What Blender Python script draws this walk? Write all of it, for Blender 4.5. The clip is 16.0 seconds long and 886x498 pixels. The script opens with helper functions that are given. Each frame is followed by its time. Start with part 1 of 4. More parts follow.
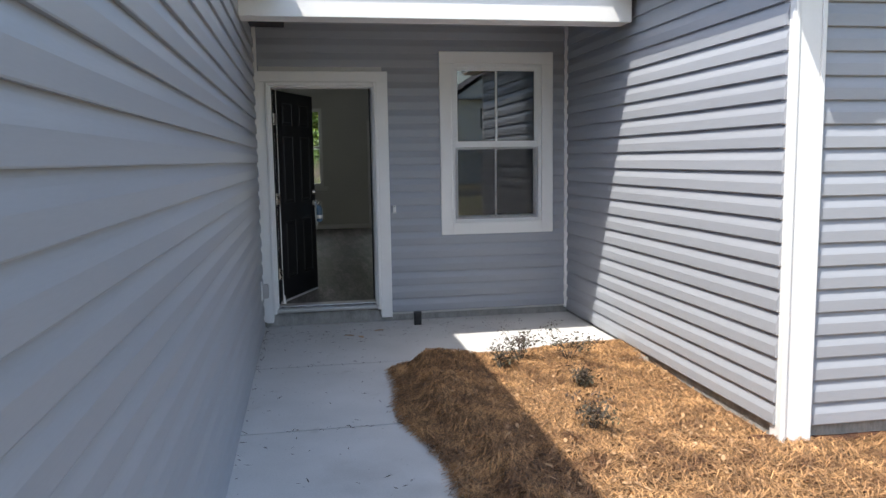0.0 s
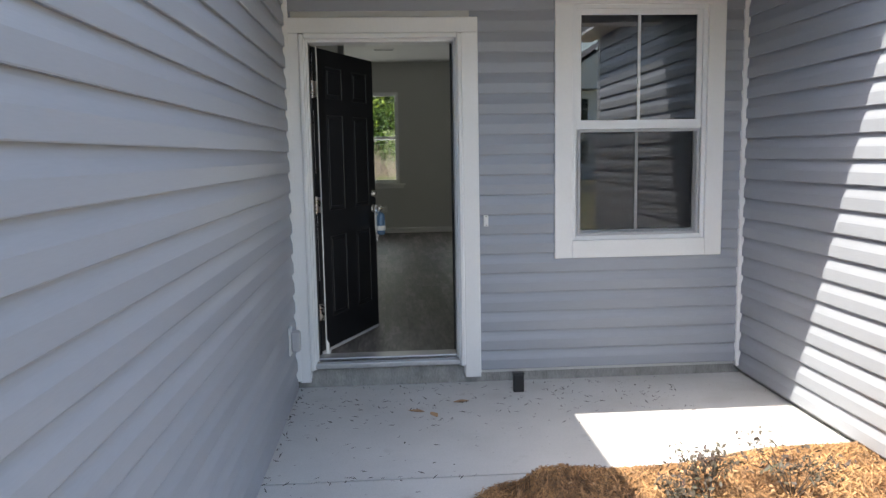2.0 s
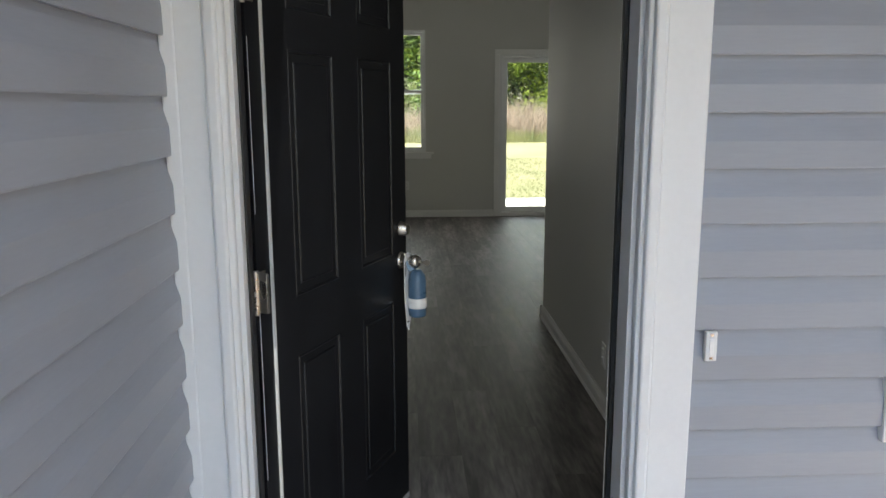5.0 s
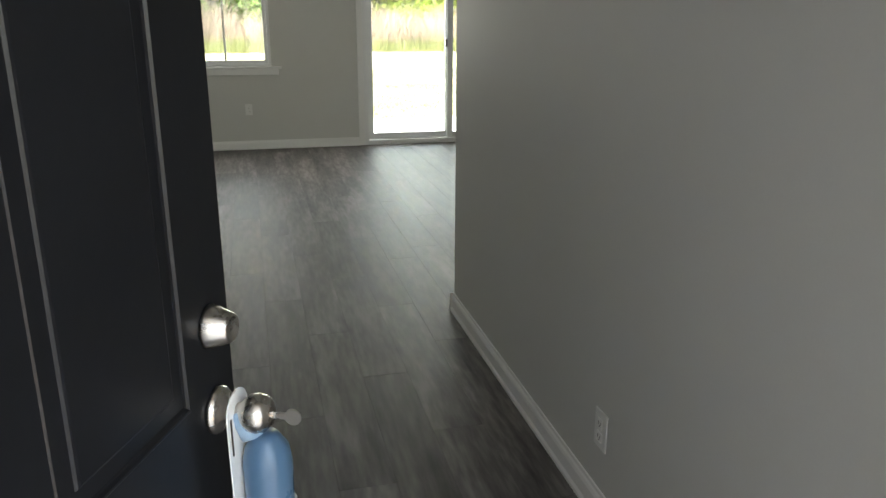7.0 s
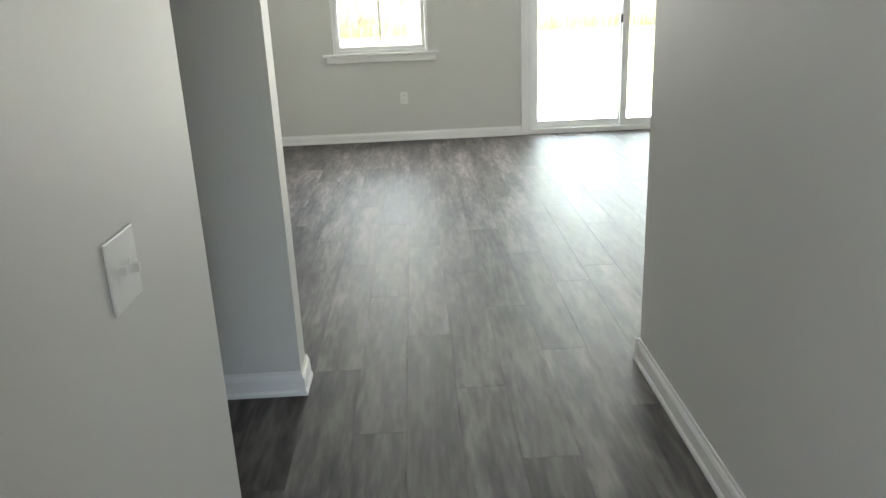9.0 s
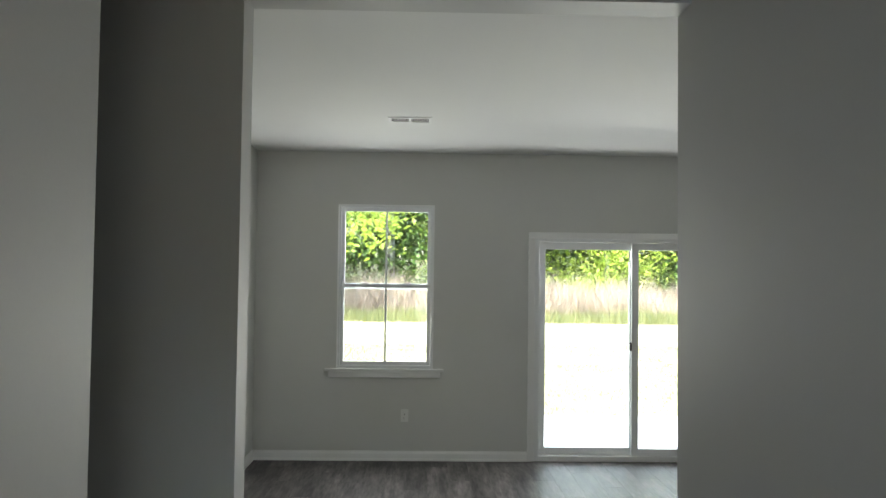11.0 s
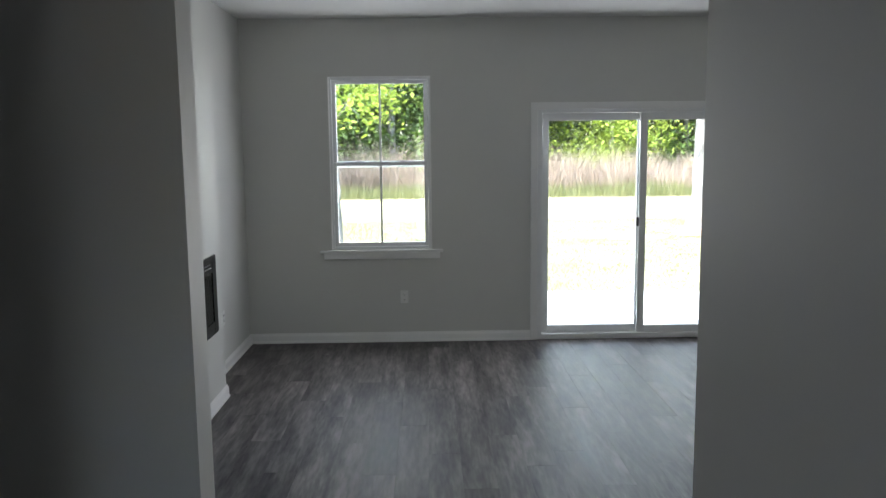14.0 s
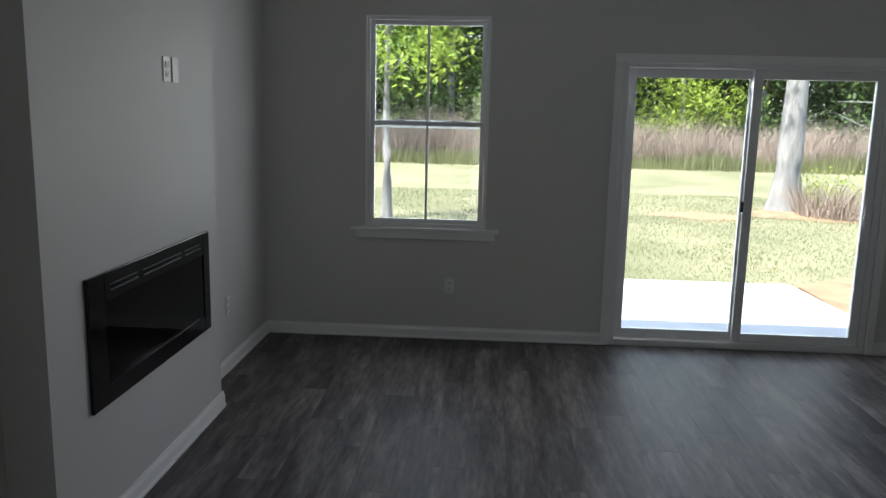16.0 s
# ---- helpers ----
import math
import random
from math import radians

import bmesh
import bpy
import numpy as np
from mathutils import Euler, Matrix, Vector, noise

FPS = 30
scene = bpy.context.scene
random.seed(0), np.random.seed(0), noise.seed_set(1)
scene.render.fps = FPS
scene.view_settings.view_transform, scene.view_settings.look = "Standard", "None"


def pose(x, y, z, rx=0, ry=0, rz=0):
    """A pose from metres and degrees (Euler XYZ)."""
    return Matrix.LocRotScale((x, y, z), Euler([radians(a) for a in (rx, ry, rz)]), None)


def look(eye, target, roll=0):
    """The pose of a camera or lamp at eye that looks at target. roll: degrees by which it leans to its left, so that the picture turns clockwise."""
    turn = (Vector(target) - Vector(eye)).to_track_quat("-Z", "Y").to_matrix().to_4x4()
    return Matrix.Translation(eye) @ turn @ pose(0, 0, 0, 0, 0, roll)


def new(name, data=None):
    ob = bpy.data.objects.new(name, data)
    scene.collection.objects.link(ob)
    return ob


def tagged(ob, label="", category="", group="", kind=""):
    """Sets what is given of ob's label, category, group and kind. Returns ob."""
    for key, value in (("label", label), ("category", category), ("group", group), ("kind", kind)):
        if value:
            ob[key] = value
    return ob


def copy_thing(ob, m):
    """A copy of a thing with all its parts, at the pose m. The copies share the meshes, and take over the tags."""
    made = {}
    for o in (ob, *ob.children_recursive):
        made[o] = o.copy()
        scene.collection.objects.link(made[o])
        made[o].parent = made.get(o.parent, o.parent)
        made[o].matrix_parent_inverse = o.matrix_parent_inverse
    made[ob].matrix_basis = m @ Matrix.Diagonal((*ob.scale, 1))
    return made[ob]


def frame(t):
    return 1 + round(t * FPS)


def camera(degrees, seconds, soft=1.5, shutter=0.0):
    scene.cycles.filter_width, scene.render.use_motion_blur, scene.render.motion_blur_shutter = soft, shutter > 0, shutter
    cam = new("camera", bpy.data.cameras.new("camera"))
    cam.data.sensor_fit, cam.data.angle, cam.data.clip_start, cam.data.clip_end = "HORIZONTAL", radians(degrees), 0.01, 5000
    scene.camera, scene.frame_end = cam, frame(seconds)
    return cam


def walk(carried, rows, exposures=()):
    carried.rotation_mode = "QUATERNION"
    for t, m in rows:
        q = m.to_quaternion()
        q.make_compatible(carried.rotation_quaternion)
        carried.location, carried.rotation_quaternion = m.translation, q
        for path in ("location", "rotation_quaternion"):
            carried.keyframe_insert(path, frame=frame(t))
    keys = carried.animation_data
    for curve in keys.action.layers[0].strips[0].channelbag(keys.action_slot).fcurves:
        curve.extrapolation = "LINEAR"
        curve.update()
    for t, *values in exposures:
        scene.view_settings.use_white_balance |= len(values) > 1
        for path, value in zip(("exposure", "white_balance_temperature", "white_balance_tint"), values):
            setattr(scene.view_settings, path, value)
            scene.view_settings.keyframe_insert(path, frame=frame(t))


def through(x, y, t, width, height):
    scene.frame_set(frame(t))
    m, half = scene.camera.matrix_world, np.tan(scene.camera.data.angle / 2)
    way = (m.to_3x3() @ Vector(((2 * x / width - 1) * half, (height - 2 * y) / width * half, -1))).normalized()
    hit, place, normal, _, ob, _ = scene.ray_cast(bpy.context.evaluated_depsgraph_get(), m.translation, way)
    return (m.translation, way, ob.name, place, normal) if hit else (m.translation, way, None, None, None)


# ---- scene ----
cam = camera(60.1, 16.0)
PATH = [
    (0, (0.279, -7.295, 1.369), (0.628, -5.339, 1.136), -0.9),
    (0.5, (0.397, -6.71, 1.348), (0.689, -4.748, 1.091), -1.7),
    (1, (0.454, -6.126, 1.352), (0.619, -4.151, 1.086), -1.6),
    (1.5, (0.441, -5.539, 1.364), (0.613, -3.564, 1.098), -1.3),
    (2, (0.505, -4.964, 1.328), (0.635, -2.983, 1.085), -1.0),
    (2.5, (0.45, -4.377, 1.319), (0.498, -2.391, 1.086), -1.5),
    (3, (0.461, -3.844, 1.295), (0.533, -1.858, 1.067), -1.2),
    (3.2, (0.502, -3.63, 1.31), (0.566, -1.644, 1.083), -0.9),
    (5.3, (0.375, -1.475, 1.481), (0.474, 0.485, 1.093), -0.2),
    (5.5, (0.393, -1.285, 1.467), (0.501, 0.673, 1.074), -0.5),
    (6, (0.435, -0.80, 1.485), (0.648, 1.146, 1.071), -0.4),
    (6.5, (0.382, -0.228, 1.436), (1.046, 1.595, 0.95), 2.3),
    (7, (0.429, -0.023, 1.415), (0.887, 1.831, 0.822), 0.2),
    (7.5, (0.553, 0.1, 1.332), (0.725, 1.982, 0.677), -2.0),
    (8, (0.62, 0.213, 1.286), (0.656, 2.085, 0.584), -3.2),
    (8.5, (0.61, 0.39, 1.265), (0.582, 2.268, 0.573), -3.6),
    (9, (0.515, 0.729, 1.389), (0.564, 2.625, 0.754), -2.4),
    (9.4, (0.572, 0.80, 1.473), (0.624, 2.768, 1.122), -0.3),
    (9.5, (0.592, 0.847, 1.478), (0.638, 2.827, 1.202), -0.3),
    (12, (0.555, 1.118, 1.914), (0.608, 3.112, 2.058), 1.0),
    (12.5, (0.563, 1.13, 1.926), (0.62, 3.119, 2.124), 0.8),
    (13, (0.578, 1.146, 1.914), (0.64, 3.139, 2.071), 0.3),
    (13.5, (0.654, 1.225, 1.902), (0.684, 3.222, 1.792), -0.2),
    (14, (0.624, 1.426, 1.749), (0.66, 3.41, 1.494), -0.6),
    (14.5, (0.63, 1.719, 1.719), (0.679, 3.696, 1.423), -0.3),
    (15, (0.648, 2.015, 1.722), (0.701, 3.991, 1.417), 0.5),
    (15.5, (0.71, 2.34, 1.694), (0.673, 4.313, 1.369), 1.5),
    (16, (0.644, 2.64, 1.705), (0.538, 4.607, 1.36), 1.3),
]
EXPO = [(0, 1.05, 6550, 10), (1, 1.35, 6680, 10), (2, 1.75, 6800, 10), (3.2, 2.1, 6920, 10), (4.6, 2.3, 7060, 10), (5.5, 2.4, 7150, 10), (6, 2.5, 7130, 10), (6.5, 1.95, 7110, 10), (7, 3.5, 7090, 10), (7.4, 4.5, 7070, 10), (7.8, 5.15, 7060, 10), (8.5, 5.0, 6950, 10), (9, 4.6, 6820, 10), (9.5, 3.95, 6700, 10), (10.5, 3.4, 6620, 10), (12, 3.32, 6490, 10), (13.3, 3.2, 6250, 14), (14, 3.05, 6200, 15), (14.5, 2.85, 6180, 15), (15.3, 2.3, 6180, 16), (16, 2.05, 6180, 16)]
walk(cam, [(t, look(eye, target, roll)) for t, eye, target, roll in PATH], EXPO)

# ---- world and light ----
SUN_DIR = Vector((0.476, 0.353, -1.0)).normalized()
world = bpy.data.worlds.new("world")
scene.world = world
world.use_nodes = True
wn = world.node_tree
sky = wn.nodes.new("ShaderNodeTexSky")
sky.sky_type = "NISHITA"
sky.sun_disc = False
sky.sun_elevation = math.asin(-SUN_DIR.z)
sky.sun_rotation = math.atan2(-SUN_DIR.x, -SUN_DIR.y)
sky.air_density, sky.dust_density = 1.2, 2.0
wn.links.new(sky.outputs[0], wn.nodes["Background"].inputs[0])
wn.nodes["Background"].inputs[1].default_value = 0.15
sun_data = bpy.data.lights.new("sun", "SUN")
sun_data.energy, sun_data.angle, sun_data.color = 3.4, radians(0.53), (1.0, 0.965, 0.9)
sun = new("sun", sun_data)
sun.matrix_world = Matrix.Translation((-6, -6, 14)) @ SUN_DIR.to_track_quat("-Z", "Y").to_matrix().to_4x4()


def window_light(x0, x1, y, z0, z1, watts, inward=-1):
    """An area lamp added in one opening of an outer wall, standing in for sky light."""
    d = bpy.data.lights.new("daylight_stand_in", "AREA")
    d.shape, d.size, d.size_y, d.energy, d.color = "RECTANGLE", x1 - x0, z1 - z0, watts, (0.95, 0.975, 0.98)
    o = new("daylight_stand_in", d)
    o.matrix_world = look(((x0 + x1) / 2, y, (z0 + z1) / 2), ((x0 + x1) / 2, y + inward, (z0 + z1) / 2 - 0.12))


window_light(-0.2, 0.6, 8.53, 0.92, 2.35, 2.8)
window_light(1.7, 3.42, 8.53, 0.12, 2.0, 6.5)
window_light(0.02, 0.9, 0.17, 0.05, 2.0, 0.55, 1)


# ---- materials ----
def mat(name, col, rough=0.6, var=0.12, scale=6.0, fine=90.0, bump=0.15, dist=0.002, metal=0.0, col2=None, stretch=(1, 1, 1), per_piece=0.0, spec=0.5):
    """A surface with colour varied at two scales, a fine relief and uneven gloss."""
    m = bpy.data.materials.new(name)
    m.use_nodes = True
    nt = m.node_tree
    b = nt.nodes["Principled BSDF"]
    b.inputs["Metallic"].default_value = metal
    b.inputs["Specular IOR Level"].default_value = spec
    tc = nt.nodes.new("ShaderNodeTexCoord")
    mp = nt.nodes.new("ShaderNodeMapping")
    mp.inputs["Scale"].default_value = stretch
    info = nt.nodes.new("ShaderNodeObjectInfo")
    shift = nt.nodes.new("ShaderNodeVectorMath")
    shift.operation = "MULTIPLY_ADD"
    shift.inputs[1].default_value = (37, 53, 11)
    nt.links.new(tc.outputs["Object"], mp.inputs["Vector"])
    if per_piece:
        nt.links.new(info.outputs["Random"], shift.inputs[0])
        nt.links.new(mp.outputs[0], shift.inputs[2])
        vec = shift.outputs[0]
    else:
        vec = mp.outputs[0]
    big = nt.nodes.new("ShaderNodeTexNoise")
    big.inputs["Scale"].default_value, big.inputs["Detail"].default_value = scale, 5
    small = nt.nodes.new("ShaderNodeTexNoise")
    small.inputs["Scale"].default_value, small.inputs["Detail"].default_value = fine, 3
    for n in (big, small):
        nt.links.new(vec, n.inputs["Vector"])
    mix = nt.nodes.new("ShaderNodeMix")
    mix.data_type = "FLOAT"
    mix.inputs[0].default_value = 0.35
    nt.links.new(big.outputs[0], mix.inputs[2])
    nt.links.new(small.outputs[0], mix.inputs[3])
    ramp = nt.nodes.new("ShaderNodeValToRGB")
    c2 = col2 or tuple(min(1, c * (1 + var)) for c in col)
    c1 = col if col2 else tuple(c * (1 - var) for c in col)
    ramp.color_ramp.elements[0].position, ramp.color_ramp.elements[1].position = 0.32, 0.68
    ramp.color_ramp.elements[0].color, ramp.color_ramp.elements[1].color = (*c1, 1), (*c2, 1)
    nt.links.new(mix.outputs[0], ramp.inputs[0])
    out = ramp.outputs[0]
    if per_piece:
        hsv = nt.nodes.new("ShaderNodeHueSaturation")
        mr = nt.nodes.new("ShaderNodeMapRange")
        mr.inputs[3].default_value, mr.inputs[4].default_value = 1 - per_piece, 1 + per_piece
        nt.links.new(info.outputs["Random"], mr.inputs[0])
        nt.links.new(mr.outputs[0], hsv.inputs["Value"])
        nt.links.new(out, hsv.inputs["Color"])
        out = hsv.outputs[0]
    nt.links.new(out, b.inputs["Base Color"])
    rr = nt.nodes.new("ShaderNodeMapRange")
    rr.inputs[3].default_value, rr.inputs[4].default_value = max(0.02, rough - 0.1), min(1, rough + 0.1)
    nt.links.new(big.outputs[0], rr.inputs[0])
    nt.links.new(rr.outputs[0], b.inputs["Roughness"])
    if bump:
        bp = nt.nodes.new("ShaderNodeBump")
        bp.inputs["Strength"].default_value, bp.inputs["Distance"].default_value = bump, dist
        nt.links.new(small.outputs[0], bp.inputs["Height"])
        nt.links.new(bp.outputs[0], b.inputs["Normal"])
    return m


def glass(name, tint=(0.93, 0.97, 0.95), ior=1.6):
    m = bpy.data.materials.new(name)
    m.use_nodes = True
    nt = m.node_tree
    nt.nodes.remove(nt.nodes["Principled BSDF"])
    out = nt.nodes["Material Output"]
    fr = nt.nodes.new("ShaderNodeFresnel")
    fr.inputs[0].default_value = ior
    tr = nt.nodes.new("ShaderNodeBsdfTransparent")
    tr.inputs[0].default_value = (*tint, 1)
    gl = nt.nodes.new("ShaderNodeBsdfGlossy")
    gl.inputs["Roughness"].default_value = 0.01
    mx = nt.nodes.new("ShaderNodeMixShader")
    nt.links.new(fr.outputs[0], mx.inputs[0])
    nt.links.new(tr.outputs[0], mx.inputs[1])
    nt.links.new(gl.outputs[0], mx.inputs[2])
    nt.links.new(mx.outputs[0], out.inputs[0])
    return m


def screen_mat():
    """Fine dark insect mesh: half open, half grey fibre."""
    m = bpy.data.materials.new("dark_insect_mesh")
    m.use_nodes = True
    nt = m.node_tree
    b = nt.nodes["Principled BSDF"]
    b.inputs["Base Color"].default_value = (0.012, 0.013, 0.016, 1)
    b.inputs["Roughness"].default_value = 0.6
    tr = nt.nodes.new("ShaderNodeBsdfTransparent")
    mx = nt.nodes.new("ShaderNodeMixShader")
    mx.inputs[0].default_value = 0.2
    nt.links.new(tr.outputs[0], mx.inputs[1])
    nt.links.new(b.outputs[0], mx.inputs[2])
    nt.links.new(mx.outputs[0], nt.nodes["Material Output"].inputs[0])
    return m


def leaf_mat(name, c1, c2, through=0.35):
    m = mat(name, c1, 0.55, col2=c2, scale=0.8, fine=7.0, bump=0)
    nt = m.node_tree
    b = nt.nodes["Principled BSDF"]
    tl = nt.nodes.new("ShaderNodeBsdfTranslucent")
    mx = nt.nodes.new("ShaderNodeMixShader")
    mx.inputs[0].default_value = through
    src = b.inputs["Base Color"].links[0].from_socket
    nt.links.new(src, tl.inputs[0])
    nt.links.new(b.outputs[0], mx.inputs[1])
    nt.links.new(tl.outputs[0], mx.inputs[2])
    nt.links.new(mx.outputs[0], nt.nodes["Material Output"].inputs[0])
    return m


def island_tone(m, lo, hi):
    """Lets each loose piece of one mesh keep a tone of its own."""
    nt = m.node_tree
    b = nt.nodes["Principled BSDF"]
    src = b.inputs["Base Color"].links[0].from_socket
    geo = nt.nodes.new("ShaderNodeNewGeometry")
    mr = nt.nodes.new("ShaderNodeMapRange")
    mr.inputs[3].default_value, mr.inputs[4].default_value = lo, hi
    hsv = nt.nodes.new("ShaderNodeHueSaturation")
    nt.links.new(geo.outputs["Random Per Island"], mr.inputs[0])
    nt.links.new(mr.outputs[0], hsv.inputs["Value"])
    nt.links.new(src, hsv.inputs["Color"])
    nt.links.new(hsv.outputs[0], b.inputs["Base Color"])


def plank_mat():
    """Grey-brown wood-look vinyl: long grain, knots and cloudy wear, each plank different."""
    m = mat("grey_vinyl_plank", (0.03, 0.028, 0.0285), 0.52, col2=(0.21, 0.194, 0.186), scale=2.6, fine=11.0, bump=0.1, dist=0.001, stretch=(4.4, 0.65, 1), per_piece=0.24, spec=0.26)
    ramp = [n for n in m.node_tree.nodes if n.type == "VALTORGB"][0].color_ramp
    ramp.elements[0].position, ramp.elements[1].position = 0.35, 0.67
    e = ramp.elements.new(0.5)
    e.color = (0.1, 0.092, 0.089, 1)
    return m


def slab_mat(name, c1, c2, var_scale):
    """Concrete with cloudy tone, dark blotches and speckles."""
    m = mat(name, c1, 0.85, col2=c2, scale=var_scale, fine=120.0, bump=0.3, dist=0.0015)
    nt = m.node_tree
    b = nt.nodes["Principled BSDF"]
    src = b.inputs["Base Color"].links[0].from_socket
    tc = nt.nodes.new("ShaderNodeTexCoord")
    for sc, lo, hi, dark in ((1.1, 0.60, 0.78, 0.72), (38.0, 0.68, 0.74, 0.5), (5.0, 0.66, 0.8, 0.78)):
        n = nt.nodes.new("ShaderNodeTexNoise")
        n.inputs["Scale"].default_value, n.inputs["Detail"].default_value = sc, 4
        nt.links.new(tc.outputs["Object"], n.inputs["Vector"])
        mr = nt.nodes.new("ShaderNodeMapRange")
        mr.inputs[1].default_value, mr.inputs[2].default_value = lo, hi
        nt.links.new(n.outputs[0], mr.inputs[0])
        mx = nt.nodes.new("ShaderNodeMix")
        mx.data_type, mx.blend_type = "RGBA", "MULTIPLY"
        nt.links.new(mr.outputs[0], mx.inputs[0])
        nt.links.new(src, mx.inputs[6])
        mx.inputs[7].default_value = (dark, dark * 0.98, dark * 0.95, 1)
        src = mx.outputs[2]
    nt.links.new(src, b.inputs["Base Color"])
    return m


M_SIDING = mat("grey_vinyl_siding", (0.325, 0.343, 0.378), 0.42, 0.05, 1.5, 60, 0.06, 0.001, stretch=(0.3, 0.3, 3), per_piece=0.025)
M_TRIM = mat("white_painted_trim", (0.8, 0.8, 0.79), 0.4, 0.03, 3, 70, 0.08)
M_VINYL = mat("white_window_vinyl", (0.78, 0.79, 0.79), 0.35, 0.02, 4, 90, 0.03)
M_WALL = mat("pale_grey_wall_paint", (0.6, 0.6, 0.575), 0.55, 0.025, 1.2, 160, 0.14, 0.0012)
M_CEIL = mat("white_ceiling_paint", (0.78, 0.78, 0.76), 0.85, 0.02, 1.2, 140, 0.25, 0.002)
M_DOOR = mat("navy_black_door_paint", (0.0068, 0.0075, 0.0095), 0.36, 0.25, 4, 60, 0.05, spec=0.3)
M_METAL = mat("satin_nickel", (0.55, 0.52, 0.48), 0.28, 0.05, 30, 300, 0.02, metal=1.0)
M_CONC = slab_mat("pale_concrete", (0.49, 0.485, 0.465), (0.63, 0.62, 0.6), 1.8)
M_FOUND = mat("rough_grey_foundation", (0.2, 0.2, 0.19), 0.9, col2=(0.38, 0.37, 0.35), scale=9, fine=60, bump=0.6, dist=0.01, stretch=(1.5, 1.5, 0.6))
M_GRASS = mat("mown_lawn_turf", (0.115, 0.12, 0.05), 0.9, col2=(0.3, 0.265, 0.15), scale=0.5, fine=9, bump=0.8, dist=0.04)
M_BLADE = leaf_mat("grass_blade", (0.11, 0.135, 0.045), (0.26, 0.25, 0.115))
M_STRAW = mat("orange_pine_straw", (0.09, 0.039, 0.018), 0.65, col2=(0.5, 0.285, 0.125), scale=5, fine=60, bump=0.3, dist=0.004)
island_tone(M_STRAW, 0.35, 1.75)
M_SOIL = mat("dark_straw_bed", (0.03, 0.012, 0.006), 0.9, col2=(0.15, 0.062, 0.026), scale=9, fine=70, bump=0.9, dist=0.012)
M_YARDSTRAW = mat("faded_yard_straw", (0.2, 0.12, 0.065), 0.9, col2=(0.42, 0.27, 0.15), scale=3, fine=40, bump=0.7, dist=0.02)
M_DEADLEAF = mat("dry_tan_leaf", (0.32, 0.18, 0.085), 0.7, col2=(0.55, 0.36, 0.2), scale=20, fine=100, per_piece=0.2)
M_DARK = mat("dark_debris", (0.05, 0.04, 0.035), 0.8, 0.3, 30, 100)
M_LEAF = leaf_mat("green_leaf", (0.06, 0.12, 0.02), (0.18, 0.28, 0.05))
M_LEAFY = leaf_mat("yellow_green_leaf", (0.2, 0.3, 0.03), (0.42, 0.5, 0.08), 0.5)
M_LEAFD = leaf_mat("deep_green_leaf", (0.045, 0.09, 0.022), (0.13, 0.2, 0.055))
M_SHRUB = leaf_mat("purple_green_shrub_leaf", (0.075, 0.03, 0.04), (0.09, 0.12, 0.055), 0.2)
M_TAN = mat("dry_tall_grass", (0.2, 0.145, 0.11), 0.8, col2=(0.46, 0.36, 0.29), scale=0.9, fine=6, bump=0)
island_tone(M_TAN, 0.6, 1.35)
M_BARK = mat("pale_grey_bark", (0.13, 0.12, 0.11), 0.9, col2=(0.34, 0.32, 0.3), scale=5, fine=22, bump=1.0, dist=0.03, stretch=(1.5, 1.5, 0.35))
M_BLACK = mat("black_plastic", (0.012, 0.012, 0.013), 0.45, 0.2, 20, 120, 0.05)
M_BLACKG = mat("black_glass_surround", (0.006, 0.006, 0.007), 0.12, 0.2, 20, 120, 0.0)
M_PLATE = mat("white_switch_plastic", (0.76, 0.76, 0.74), 0.35, 0.02, 20, 120, 0.02)
M_BLUE = mat("blue_plastic_bottle", (0.075, 0.145, 0.235), 0.3, 0.08, 9, 60, 0.05)
M_CLOUDY = mat("clear_blue_cap", (0.25, 0.36, 0.48), 0.15, 0.15, 14, 60, 0.05)
M_GREYTRIM = mat("grey_outlet_cover", (0.42, 0.42, 0.43), 0.4, 0.05, 20, 100, 0.03)
M_ASPHALT = mat("road_asphalt", (0.05, 0.05, 0.05), 0.85, 0.2, 3, 80, 0.4)
M_ROOF = mat("dark_shingle_roof", (0.06, 0.06, 0.065), 0.85, 0.25, 3, 30, 0.5, 0.01)
M_WHITESIDE = mat("white_house_siding", (0.72, 0.72, 0.7), 0.5, 0.05, 1, 10, 0.1)
M_DARKGLASS = mat("dark_window_glass", (0.02, 0.025, 0.03), 0.08, 0.1, 2, 10, 0)
M_PLANK = plank_mat()
M_GAP = mat("dark_floor_underlay", (0.06, 0.055, 0.05), 0.8, 0.2, 5, 50, 0.1)
M_GLASS = glass("clear_window_glass")
M_GLASS_FRONT = glass("reflective_window_glass", (0.42, 0.46, 0.5), 2.3)
M_SCREEN = screen_mat()
M_CRYSTAL = mat("clear_fire_crystal", (0.75, 0.78, 0.8), 0.05, 0.05, 30, 60, 0, spec=1.0)


# ---- mesh helpers ----
def box(bm, x0, x1, y0, y1, z0, z1, bev=0.0):
    g = bmesh.ops.create_cube(bm, size=1.0, matrix=Matrix.Translation(((x0 + x1) / 2, (y0 + y1) / 2, (z0 + z1) / 2)) @ Matrix.Diagonal((abs(x1 - x0), abs(y1 - y0), abs(z1 - z0), 1)))
    if bev:
        es = {e for v in g["verts"] for e in v.link_edges}
        bmesh.ops.bevel(bm, geom=list(es), offset=bev, segments=2, affect="EDGES", profile=0.5)
    return bm


def cyl(bm, m, r1, r2, depth, seg=24):
    """A cylinder or cone along z, centred, at the pose m."""
    return bmesh.ops.create_cone(bm, cap_ends=True, segments=seg, radius1=r1, radius2=r2, depth=depth, matrix=m)


